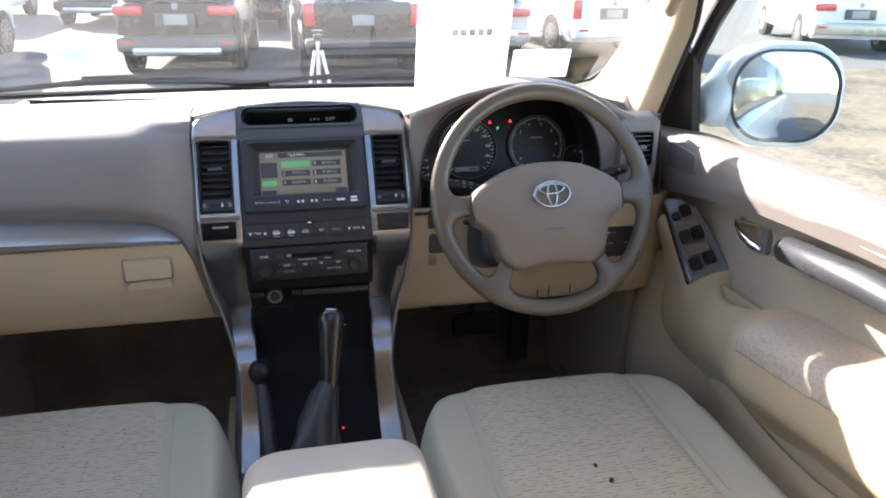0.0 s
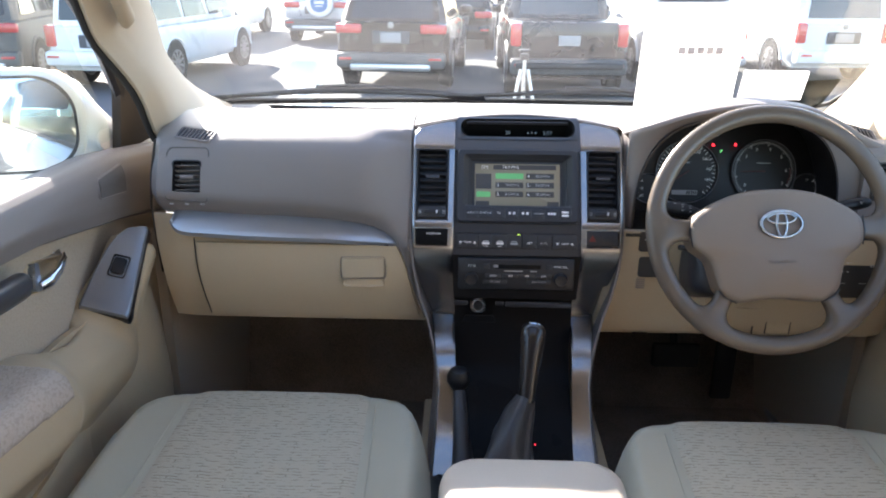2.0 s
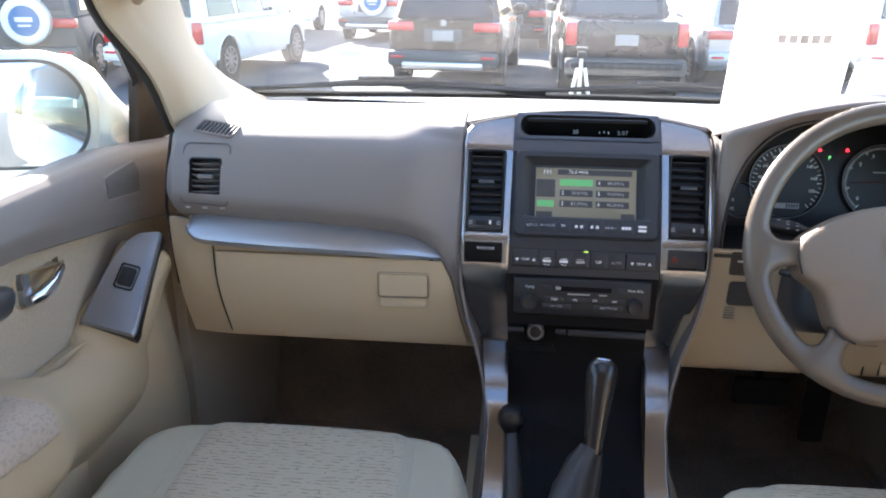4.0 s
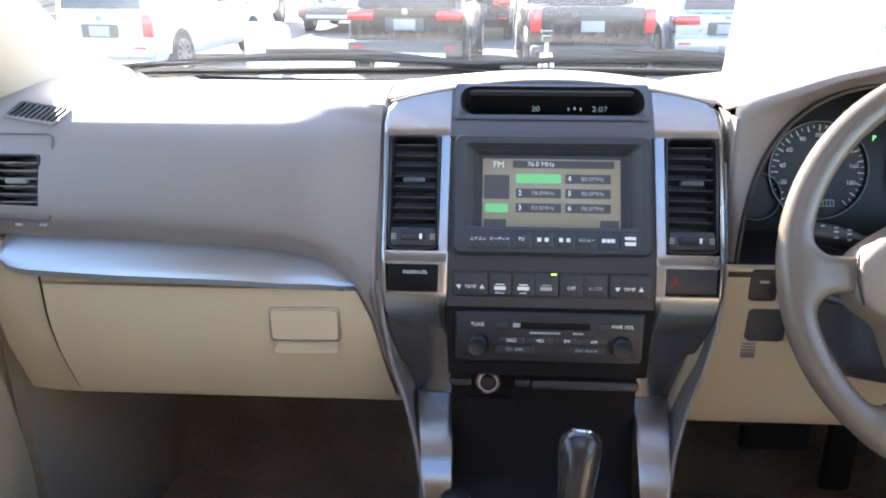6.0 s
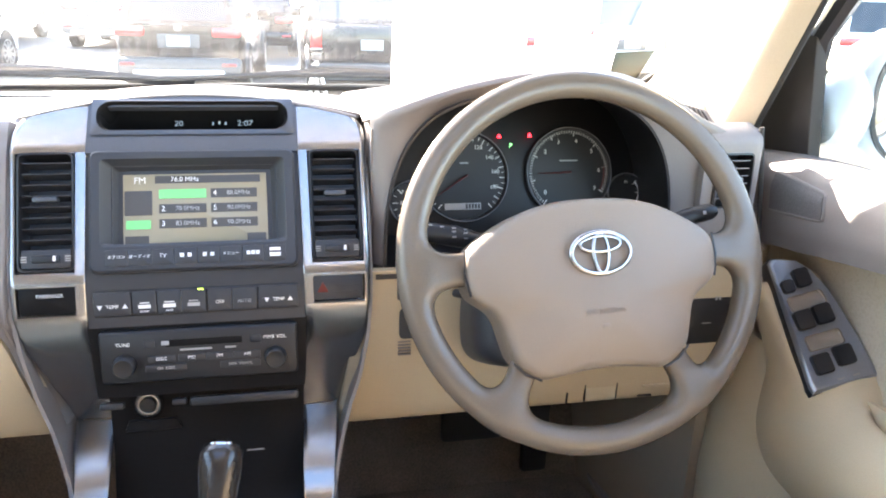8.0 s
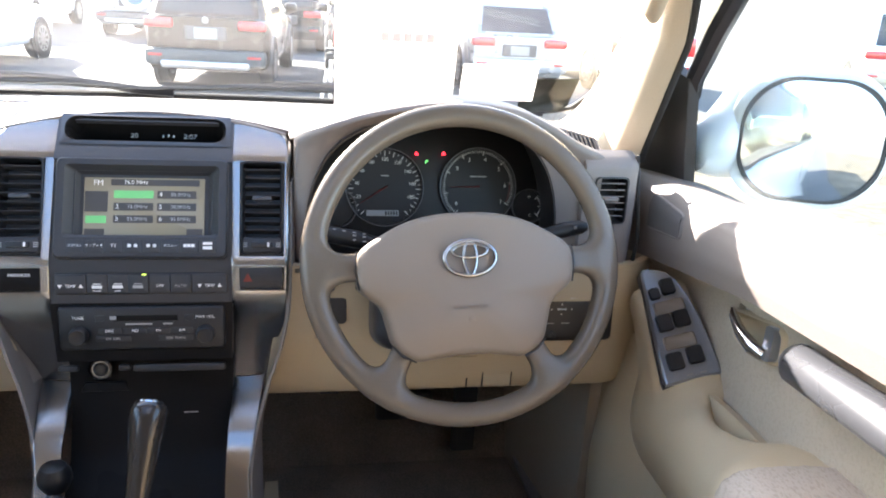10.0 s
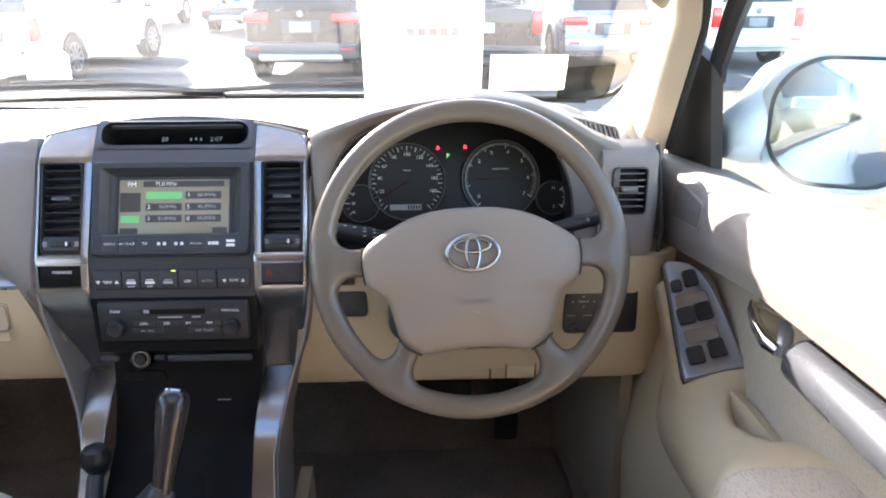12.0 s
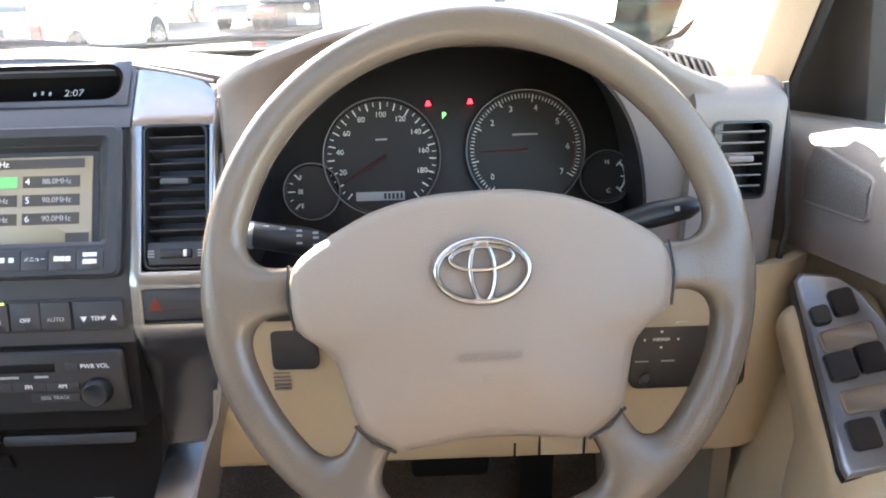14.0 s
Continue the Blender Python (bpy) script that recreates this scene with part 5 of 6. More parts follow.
part("stalk_mark", box((0.160, 0.048, -0.0295), (0.004, 0.004, 0.001), 0.0003, WM), M_DIM, column)
part("ignition_lock", lathe([(0.017, 0), (0.017, 0.02), (0.012, 0.024)], WM @ pose(-0.066, -0.03, -0.06, 0, -70, 0), 16), M_BLACK, column)
part("tilt_lever", [tube([WM @ Vector(p) for p in ((-0.135, -0.030, -0.075), (-0.120, -0.036, -0.045), (-0.100, -0.044, -0.036), (-0.085, -0.046, -0.034))], [0.005, 0.006, 0.006, 0.006], 10), box((-0.084, -0.045, -0.034), (0.018, 0.017, 0.014), 0.004, WM)], M_BLACK, column, "black tilt lever")

wheel = thing("steering_wheel", "taupe four-spoke steering wheel with airbag cover and chrome badge", "steering wheel")
RW, RT = 0.1955, 0.0168
WM = WM @ Matrix.Translation((-0.003, -0.002, 0)) @ Matrix.Rotation(radians(2.0), 4, "Z")


def slab(x, y, z, cx, cy, ang, half, wide, thick, r):
    """Distance to a rounded bar lying in the wheel's plane."""
    c, sn = math.cos(radians(ang)), math.sin(radians(ang))
    u, v = (x - cx) * c + (y - cy) * sn, -(x - cx) * sn + (y - cy) * c
    du, dv, dz = np.abs(u) - half + r, np.abs(v) - wide + r, np.abs(z - 0.003) - thick + r
    out = np.sqrt(np.maximum(du, 0) ** 2 + np.maximum(dv, 0) ** 2 + np.maximum(dz, 0) ** 2)
    return out + np.minimum(np.maximum(np.maximum(du, dv), dz), 0) - r


def wheel_field(x, y, z):
    d = np.sqrt((np.hypot(x, y) - RW) ** 2 + (z * 1.05) ** 2) - RT
    for s in (-1, 1):
        d = smin(d, slab(x, y, z, s * 0.142, -0.001, 0, 0.044, 0.018, 0.012, 0.009), 0.030)
        d = smin(d, slab(x, y, z, s * 0.0955, -0.131, 90 + s * 27, 0.040, 0.0150, 0.012, 0.009), 0.026)
    bound = np.sqrt(np.maximum(np.hypot(x, y) - RW, 0) ** 2 + (z * 1.05) ** 2) - RT
    return -smin(-d, -bound, 0.008)


part("rim", skin(wheel_field, (-0.217, -0.217, -0.023), (0.217, 0.217, 0.026), 0.0032, WM), M_WHEEL, wheel, "worn moulded rim and four spokes", 80)
half = [(0, 0.064), (-0.040, 0.062), (-0.080, 0.052), (-0.118, 0.032), (-0.137, 0.016), (-0.141, -0.006), (-0.137, -0.030), (-0.112, -0.052), (-0.103, -0.080), (-0.097, -0.100), (-0.086, -0.112), (-0.068, -0.122), (-0.050, -0.121), (-0.026, -0.118)]
outline = half + [(0, -0.117)] + [(-x, y) for x, y in half[:0:-1]]
loop = []
for i in range(len(outline)):        # rounded through the corner points
    p0, p1, p2, p3 = (Vector(outline[(i + k) % len(outline)]) for k in (-1, 0, 1, 2))
    for t in (0, 0.25, 0.5, 0.75):
        loop.append(tuple(0.5 * ((2 * p1) + (p2 - p0) * t + (2 * p0 - 5 * p1 + 4 * p2 - p3) * t * t + (3 * p1 - p0 - 3 * p2 + p3) * t ** 3)))
part("airbag_cover", prism(loop, WM @ Matrix.Translation((0, 0, 0.026)), 0.05, 0.010, 0.012), M_HUB, wheel, "smooth taupe airbag cover", 60)


for s in (-1, 1):
    part("cover_gap", tube([WM @ Vector((s * x, y, 0.020)) for x, y in ((0.140, 0.018), (0.1425, -0.006), (0.138, -0.030))], 0.0012, 5), M_BLACK, wheel)
    part("cover_gap", tube([WM @ Vector((s * x, y, 0.018)) for x, y in ((0.099, -0.102), (0.087, -0.115), (0.070, -0.123))], 0.0013, 5), M_BLACK, wheel)
ell = lambda a, b, cx=0.0, cy=0.0, z=0.0395: [WM @ Vector((cx + a * math.cos(2 * math.pi * k / 36), 0.004 + cy + b * math.sin(2 * math.pi * k / 36), z)) for k in range(36)]
part("badge", [tube(ell(0.0330, 0.0222), 0.0030, 10, True, 0.8), tube(ell(0.0225, 0.0085, 0, 0.009), 0.0024, 10, True, 0.8), tube(ell(0.0085, 0.0212), 0.0024, 10, True, 0.8)], M_BADGE, wheel, "chrome oval badge")
text("SRS AIRBAG", 0.0085, WM @ Matrix.Translation((0, -0.057, 0.0376)), M_HUB, wheel, "embossed_lettering", 0.0004)
part("embossed_mark", box((0, -0.072, 0.0355), (0.009, 0.005, 0.001), 0.0003, WM), M_HUB, wheel)


# ---- seats ----
def seat(cx, yf, label, group, wide):
    """Front seat cushion: pale bolsters round a woven insert, front edge at yf."""
    st = thing("car_seat", label, "seat", group)
    W, L, zt = 0.272 - 0.012 * wide, 0.31, 0.912
    yc = yf - L

    def top(u, v, lift=0.0):
        """u across, v along, both -1..1."""
        r = (abs(u) ** 6 + abs(v) ** 6) ** (1 / 6)
        side = 0.018 * max(0.0, (abs(u) - 0.62) / 0.38) ** 1.2 * (1 if r < 0.9 else 0.6)
        dip = -0.012 * (1 - u * u) * (1 - v * v)
        edge = -0.15 * max(0.0, (r - 0.86) / 0.14) ** 2.4
        return (cx + W * u * (1 + 0.04 * (1 - v) * 0.5), yc + L * v - 0.012 * u * u * (v > 0), zt + side + dip + edge + lift + 0.012 * v)
    g = span(-1, -0.72, 9) + span(-0.68, 0.68, 18) + span(0.72, 1, 9)
    disc = lambda f, lift: sheet(g, g, lambda u, v: top(u * math.sqrt(max(0, 1 - 0.16 * v ** 6)) if abs(v) > 0.6 else u, v, lift), f)
    part("cushion", disc(0.05, 0.0), M_SEAT, st, "pale smooth cloth bolsters", 70)
    gi = span(-0.66, 0.66, 24)
    part("insert", sheet(gi, span(-0.98, 0.93, 26), lambda u, v: top(u * (0.93 + 0.07 * (1 - v) / 2), v * 0.96, 0.004 - 0.012 * max(0, (abs(u) - 0.55) / 0.11) ** 2), 0.012), M_INSERT, st, "cream woven centre panel", 70)
    for s in (-1, 1):
        part("seam", tube([top(s * 0.665 * (0.93 + 0.07 * (1 - v) / 2), v * 0.96, 0.001) for v in span(-0.95, 0.93, 16)], 0.0016, 5), M_SEAT, st)
    part("base", box((cx, yc - 0.03, 0.73), (0.44, 0.46, 0.20), 0.03), M_PAD, st)
    return st


seat(-0.415, -0.170, "front passenger seat cushion in pale and woven cloth", "front seats", 0)
ds = seat(0.405, -0.235, "driver's seat cushion in pale and woven cloth with small burn marks", "front seats", 1)
for x, y, r in ((0.402, -0.508, 0.0032), (0.412, -0.546, 0.0036)):
    part("burn_mark", lathe([(r, -0.012), (r, 0.0025), (r * 0.4, 0.003)], Matrix.Translation((x, y, 0.9055)), 12), M_RUBBER, ds)


# ---- doors ----
def door(s, name, label):
    d = thing(name, label, "car door", kind="structure")
    X = lambda x: s * x
    ys = span(-1.05, 0.16, 26)
    belt = lambda y: lerp(y, [-1.05, -0.45, -0.05, 0.16], [1.322, 1.322, 1.314, 1.292])
    out = 0.022 if s > 0 else 0.004        # panel set back behind the band
    cut = lambda y: lerp(y, [-1.05, -0.57, -0.33, -0.02, 0.16], [1.262, 1.252, 1.235, 1.184, 1.150])

    def band(y, v):
        zt, zb = belt(y), cut(y)
        k = v * 7
        x = lerp(k, range(8), [0.815, 0.780, 0.760, 0.744, 0.733, 0.728, 0.732, 0.752 + out])
        z = lerp(k, range(8), [zt - 0.004, zt + 0.002, zt, zt - 0.012, zt - 0.035, zb + 0.035, zb + 0.008, zb - 0.002])
        front = max(0.0, (y + 0.02) / 0.18)
        return (X(x - 0.025 * front ** 1.5), y, z)
    part("upper_band", sheet(ys, span(0, 1, 22), band, s * 0.012), M_DOORPAD, d, "grey-brown upper door pad")
    mid = lambda y, z: (X(lerp(z, [0.70, 0.86, 1.0, 1.08, 1.25], [0.765, 0.765, 0.770 + out * 0.6, 0.776 + out, 0.772 + out]) - 0.03 * max(0.0, (y + 0.02) / 0.18) ** 1.5), y, z)
    part("middle_panel", sheet(sorted(ys + [-0.322, -0.228]), [1.04, 1.07, 1.10, 1.13, 1.158, 1.178, 1.198, 1.22, 1.255], lambda y, z: mid(y, min(z, cut(y) + 0.004)), s * 0.01, skip=lambda y, z: -0.322 < y < -0.228 and 1.158 < z < 1.198), M_DOORCLOTH, d, "woven cloth door panel")
    part("lower_panel", sheet(ys, span(0.66, 1.06, 12), lambda y, z: (mid(y, z)[0] - s * (0.012 + 0.012 * math.sin(math.pi * (z - 0.66) / 0.40) + 0.036 * min(1.0, max(0.0, (y + 0.30) / 0.20)) ** 1.5 * min(1.0, max(0.0, (0.02 - y) / 0.05))), y, z), s * 0.015), M_BEIGE, d, "beige moulded lower door panel")
    part("sill_plate", sheet(span(-1.05, 0.25, 9), span(0, 1, 4), lambda y, v: (X(0.745 - 0.10 * v), y, 0.665 - 0.03 * v), s * 0.02), M_PAD, d)
    # rise in front of the armrest that carries the switches
    off = 0.0 if s > 0 else -0.030
    BL, BR, TR, TL = (Vector((X(x + off), y, z)) for x, y, z in ((0.709, -0.206, 1.060), (0.792, -0.213, 1.083), (0.756, -0.098, 1.192), (0.706, -0.083, 1.188)))
    nrm = (BR - BL).cross(TL - BL).normalized() * s

    def pod_pt(u, v, h=0.0):
        return BL.lerp(BR, u).lerp(TL.lerp(TR, u), v) + nrm * h
    rim_uv = [(0.03, 0.0), (0.5, 0.0), (0.97, 0.0), (1.0, 0.06), (1.02, 0.3), (1.03, 0.55), (1.0, 0.75), (0.88, 0.90), (0.66, 0.985), (0.35, 1.0), (0.10, 1.0), (0.0, 0.96), (0.0, 0.7), (0.0, 0.35), (0.0, 0.05)]

    def pod_ring(k, h):
        return [pod_pt(0.5 + (u - 0.5) * k, 0.48 + (v - 0.48) * (1 - (1 - k) * 0.45), h) for u, v in rim_uv]
    pod = part("switch_panel", loft([pod_ring(1.02, -0.02), pod_ring(1.02, -0.001), pod_ring(1.0, 0.003), pod_ring(0.92, 0.006), pod_ring(0.86, 0.0055), pod_ring(0.5, 0.005)]), M_SATIN, d, "satin grey window switch panel", 50)

    part("panel_flank", loft([pod_ring(1.07, -0.024), pod_ring(1.06, -0.006), pod_ring(1.035, -0.001), pod_ring(0.98, -0.001)], None, False, False), M_BLACK, pod, "dark flank of the switch panel", 50)

    def pod_m(u, v, h):
        return basis(pod_pt(u, v, h), (BR - BL) * s, nrm)

    def switch(u, v, a, b):
        part("switch", loft([[(px, py, h + 0.12 * py * (h > 0.004)) for px, py in rrect(a * f, b * f, 0.004, 4)] for f, h in ((1, -0.004), (1, 0.004), (0.9, 0.007), (0.6, 0.0065))], pod_m(u, v, 0.006)), M_BLACK, pod, "black window switch")
    if s > 0:
        for v in (0.645, 0.335):
            part("switch_scoop", loft([[(px, py + dy, h) for px, py in rrect(0.046 * f, 0.020 * f, 0.004, 4)] for f, h, dy in ((1.0, -0.004, 0), (1.0, 0.0024, 0), (0.92, 0.0028, 0), (0.84, 0.0012, 0.001))], pod_m(0.46, v, 0.0055)), M_HUB, pod, "beige finger scoop")
        for u, v, a, b in ((0.20, 0.765, 0.016, 0.017), (0.56, 0.83, 0.020, 0.024), (0.26, 0.505, 0.023, 0.025), (0.63, 0.53, 0.023, 0.025), (0.27, 0.175, 0.023, 0.025), (0.64, 0.20, 0.023, 0.025)):
            switch(u, v, a, b)
        for u in (0.45, 0.68):
            part("panel_print", box((0, 0, 0.0008), (0.009, 0.0022, 0.0006), 0, pod_m(u, 0.045, 0.0055)), M_DIM, pod)
    else:
        part("switch_scoop", loft([[(px, py, h) for px, py in rrect(0.030 * f, 0.042 * f, 0.004, 4)] for f, h in ((1.0, -0.004), (1.0, 0.002), (0.92, 0.002), (0.86, -0.001))], pod_m(0.50, 0.52, 0.0055)), M_BLACK, pod)
        switch(0.50, 0.52, 0.022, 0.030)
    pc = pod_pt(0.5, 0.48)
    ex, ez = (BR - BL).normalized(), nrm
    ey = ez.cross(ex)

    def moulding(x, y, z):
        """Distance to the armrest, the switch housing and the web between them, blended."""
        def block(c, h, r):
            q = [np.abs(a - b) - k + r for a, b, k in zip((x, y, z), c, h)]
            return np.sqrt(sum(np.maximum(k, 0) ** 2 for k in q)) + np.minimum(np.maximum(np.maximum(q[0], q[1]), q[2]), 0) - r
        lift = np.interp(y, [-1.05, -0.65, -0.42, -0.30], [0.012, 0.004, -0.022, -0.035])
        q = [np.abs(x - X(0.745)) - 0.040, np.abs(y + 0.76) - 0.33, np.abs(z - lift - 1.045) - 0.030]
        arm = np.sqrt(sum(np.maximum(k, 0) ** 2 for k in q)) - 0.027
        d3 = [x - pc.x, y - pc.y, z - pc.z]
        loc = [sum(p * e for p, e in zip(d3, v)) for v in (ex, ey, ez)]
        q = [np.abs(loc[0]) - 0.030, np.abs(loc[1]) - 0.062, np.abs(loc[2] + 0.038) - 0.014]
        pod_d = np.sqrt(sum(np.maximum(k, 0) ** 2 for k in q)) - 0.0135
        a, b = Vector((X(0.758), -0.17, 0.975)), Vector((X(0.748), -0.46, 1.015))
        ab = b - a
        t = np.clip(((x - a.x) * ab.x + (y - a.y) * ab.y + (z - a.z) * ab.z) / ab.length_squared, 0, 1)
        web = np.sqrt((x - a.x - t * ab.x) ** 2 + (y - a.y - t * ab.y) ** 2 + (z - a.z - t * ab.z) ** 2) - 0.045
        low = block((X(0.795), -0.40, 0.84), (0.052, 0.66, 0.20), 0.04)
        d = smin(smin(smin(arm, web, 0.05), pod_d, 0.03), low, 0.12)
        pit = np.sqrt(((x - X(0.780)) / 0.040) ** 2 + ((y + 0.300) / 0.070) ** 2 + ((z - 1.080) / 0.060) ** 2) - 1
        return np.maximum(np.maximum(d, -pit * 0.035), np.abs(x) - 0.80)
    lo, hi = ((0.655, -1.10, 0.62), (0.81, 0.10, 1.24)) if s > 0 else ((-0.81, -1.10, 0.62), (-0.625, 0.10, 1.24))
    part("armrest", skin(moulding, lo, hi, 0.0075, Matrix.Identity(4)), M_BEIGE, d, "beige moulded armrest running into the switch housing", 80)
    cloth = lambda x, y, z: np.maximum(np.maximum(moulding(x, y, z) - 0.0035, y + 0.44 + 0.25 * (np.abs(x) - 0.73)), np.interp(y, [-1.05, -0.65, -0.42], [1.075, 1.060, 1.035]) - z)
    part("armrest_pad", skin(cloth, (lo[0], -1.10, 1.02), (hi[0], -0.42, 1.16), 0.004, Matrix.Identity(4)), M_ARMCLOTH, d, "woven cloth armrest pad", 80)
    # tweeter cover, pull handle with cup, grip bar, reflector
    def on_band(u, v, lift):
        """A point of the tweeter cover: u backwards, v downwards, on the band's surface."""
        y = -0.030 - 0.100 * u - 0.010 * v
        z = 1.291 - 0.004 * u - (0.046 - 0.017 * u) * v
        front = max(0.0, (y + 0.02) / 0.18)
        return (X(lerp(z, [1.18, 1.215, 1.277, 1.30], [0.730, 0.728, 0.733, 0.744]) - 0.025 * front ** 1.5 - lift), y, z)
    part("tweeter_cover", sheet(span(0, 1, 9), span(0, 1, 7), lambda u, v: on_band(u, v, 0.0016), s * 0.002), M_GRILLE, d, "fine mesh speaker cover")
    part("tweeter_frame", tube([on_band(0.5 + u, 0.5 + v, 0.001) for u, v in rrect(1.04, 1.06, 0.12, 4)], 0.0026, 8, True), M_PAD, d)
    quad = [Vector((X(x + out * 0.8), y, z)) for x, y, z in ((0.764, -0.212, 1.184), (0.764, -0.334, 1.209), (0.766, -0.336, 1.158), (0.766, -0.243, 1.145))]

    def cup_ring(k, h):
        """Rounded ring in the handle's recess, k its size, h its depth."""
        out = []
        for u, v in rrect(k, k, k * 0.26, 5):
            p = quad[0].lerp(quad[1], u + 0.5).lerp(quad[3].lerp(quad[2], u + 0.5), v + 0.5)
            out.append(p + Vector((X(h), 0, 0)))
        return out
    cup = part("handle_cup", loft([cup_ring(1.08, 0.012), cup_ring(1.08, 0.0), cup_ring(1.02, -0.003), cup_ring(0.94, -0.001), cup_ring(0.86, 0.010), cup_ring(0.70, 0.022), cup_ring(0.4, 0.024)], None, False, True), M_BEIGE, d, "beige recess of the door pull", 60)
    part("door_handle", tube([(X(x + out * 0.8), y, z) for x, y, z in ((0.757, -0.318, 1.166), (0.750, -0.300, 1.168), (0.750, -0.268, 1.174), (0.755, -0.238, 1.184), (0.760, -0.226, 1.189))], [0.009, 0.010, 0.008, 0.006, 0.003], 10), M_CHROME, cup, "chrome pull handle")
    part("handle_post", loft([[(X(x + out * 0.8), -0.318 + px, 1.182 + py + px * -0.2) for px, py in rrect(0.018, 0.046, 0.004)] for x in (0.785, 0.758, 0.756)]), M_SATIN, cup)
    part("grip_bar", tube([(X(x + out * 0.9), y, z + 0.012) for x, y, z in ((0.745, -0.388, 1.186), (0.728, -0.415, 1.194), (0.720, -0.60, 1.211), (0.720, -0.85, 1.213), (0.738, -0.93, 1.21))], [0.021, 0.024, 0.025, 0.025, 0.02], 14, flat=0.8), M_GRIP, d, "dark metallic grip bar", 60)
    part("pocket_crease", tube([(X(0.744), -0.085, 0.943), (X(0.742), -0.03, 0.972), (X(0.738), 0.032, 1.0)], 0.004, 8), M_BEIGE, d)
    part("reflector", box((X(0.722), -0.64, 0.865), (0.006, 0.16, 0.014), 0.003), M_DIM, d, "long door reflector")
    part("map_pocket", sheet(span(-0.85, -0.30, 12), span(0, 1, 6), lambda y, v: (X(0.728 - 0.030 * math.sin(math.pi * min(1, v * 0.9 + 0.1)) * math.sin(math.pi * (y + 0.85) / 0.55) ** 0.5), y, 0.90 - 0.17 * v + 0.06 * ((y + 0.55) / 0.3) ** 2 * (1 - v)), s * 0.01), M_BEIGE, d, "moulded door pocket", 60)
    # window frame, sail panel and glass
    sail_y, sail_z = (-0.026, 1.465) if s > 0 else (0.085, 1.416)        # upright rear edge of the corner cover
    sail = [(0, 0), (0.20, 0), (0.20, sail_z - 1.285), (0.05, 0.21), (0, 0.17)] if s > 0 else [(0, 0), (0.16, 0), (0.16, 0.13), (0.12, 0.155), (0, sail_z - 1.285)]
    part("sail_panel", prism(sail, basis((X(0.785), sail_y + (0.20 if s > 0 else 0), 1.285), (0, -s, 0), (-s, 0, -0.12)), 0.018, 0.003), M_SAIL, d, "dark brown corner cover in the window")
    part("window_frame", tube([(X(0.783), sail_y + 0.012, sail_z - 0.03), (X(0.778), sail_y + 0.008, sail_z), (X(0.764), sail_y - 0.060, sail_z + 0.072), (X(0.755), sail_y - 0.135, sail_z + 0.150), (X(0.735), -0.24, 1.71), (X(0.70), -1.05, 1.715)], [0.010, 0.014, 0.016, 0.016, 0.016, 0.016], 8), M_BLACK, d, "black window frame")
    gl = part("window_glass", sheet(span(-1.1, 0.12, 5), span(1.30, 1.72, 5), lambda y, z: (X(0.812 - 0.16 * (z - 1.30)), min(y, 0.12 - 0.9 * (z - 1.30)), z), s * 0.004), M_SIDEGLASS, d, "side window glass, closed")
    gl.visible_shadow = False
    return d


door(-1, "door_1", "closed front passenger door in beige, grey-brown and woven cloth")
door(1, "door_2", "closed driver's door in beige, grey-brown and woven cloth, partly sunlit")


# ---- door mirrors ----
def side_mirror(s, c, aim, gw, gh, label, back=0.0):
    t = thing("side_mirror", label, "mirror", "door mirrors")
    m = basis(c, (1, -s * 0.22, 0), aim)
    sec = [(0.0, 0.0, 0.42, 0.0), (0.022, 0.024, 0.47, -0.004), (0.034, 0.036, 0.50, -0.018), (0.032, 0.034, 0.50, -0.04), (-0.01, 0.0, 0.46, -0.08), (-0.08, -0.07, 0.38, -0.11)]
    part("housing", loft([[(x, y, z) for x, y in rrect(gw + w, gh + h, gh * r, 14)] for w, h, r, z in sec], m), M_WHITEPAINT, t, "white painted housing", 60)
    part("glass_surround", loft([[(x, y, z) for x, y in rrect(gw + e, gh + e, gh * 0.43, 14)] for e, z in ((0.010, -0.002), (0.010, 0.004), (0.001, 0.004), (-0.001, -0.001))], m, False, False), M_BLACK, t, "", 50)
    part("mirror_glass", prism(rrect(gw, gh, gh * 0.42, 14), m @ Matrix.Translation((0, 0, 0.002)), 0.003, 0.0005), M_MIRROR, t, "mirror glass")
    sec = [(0.806, 0.055, -0.036, 0.045, 0.030), (0.835, 0.050, -0.022, 0.055, 0.052), (0.868, 0.066, -0.006, 0.058, 0.074), (0.91, 0.078, 0.0, 0.055, 0.086), (0.95, 0.078, 0.0, 0.05, 0.084)]
    part("mirror_foot", loft([[(s * x, c[1] + back + dy + ry * math.cos(2 * math.pi * k / 24), c[2] + dz + rz * math.sin(2 * math.pi * k / 24)) for k in range(24)] for x, dy, dz, ry, rz in sec]), M_WHITEPAINT, t, "white mirror foot", 60)
    return t


side_mirror(-1, (-0.930, -0.02, 1.360), (0.33, -0.93, 0.06), 0.205, 0.170, "white door mirror reflecting the cabin side", 0.05)
side_mirror(1, (0.945, -0.080, 1.388), (-0.33, -0.93, 0.05), 0.196, 0.172, "white door mirror reflecting the car park", 0.03)

# ---- pedals and mats ----
for cx, yy in ((-0.40, -0.02), (0.42, -0.02)):
    part("floor_mat", sheet(span(cx - 0.22, cx + 0.22, 7), span(yy - 0.25, yy + 0.27, 7), lambda x, y: (x, y, 0.612 + 0.004 * math.sin(20 * x) * math.sin(17 * y)), 0.01), M_CARPET, None)
for ob in [o for o in scene.objects if o.name.startswith("floor_mat")]:
    tagged(ob, "dark brown carpet mat on the cabin floor", "floor mat", "floor mats")
pedal = thing("brake_pedal", "black rubber brake pedal hanging over the carpet", "pedal")
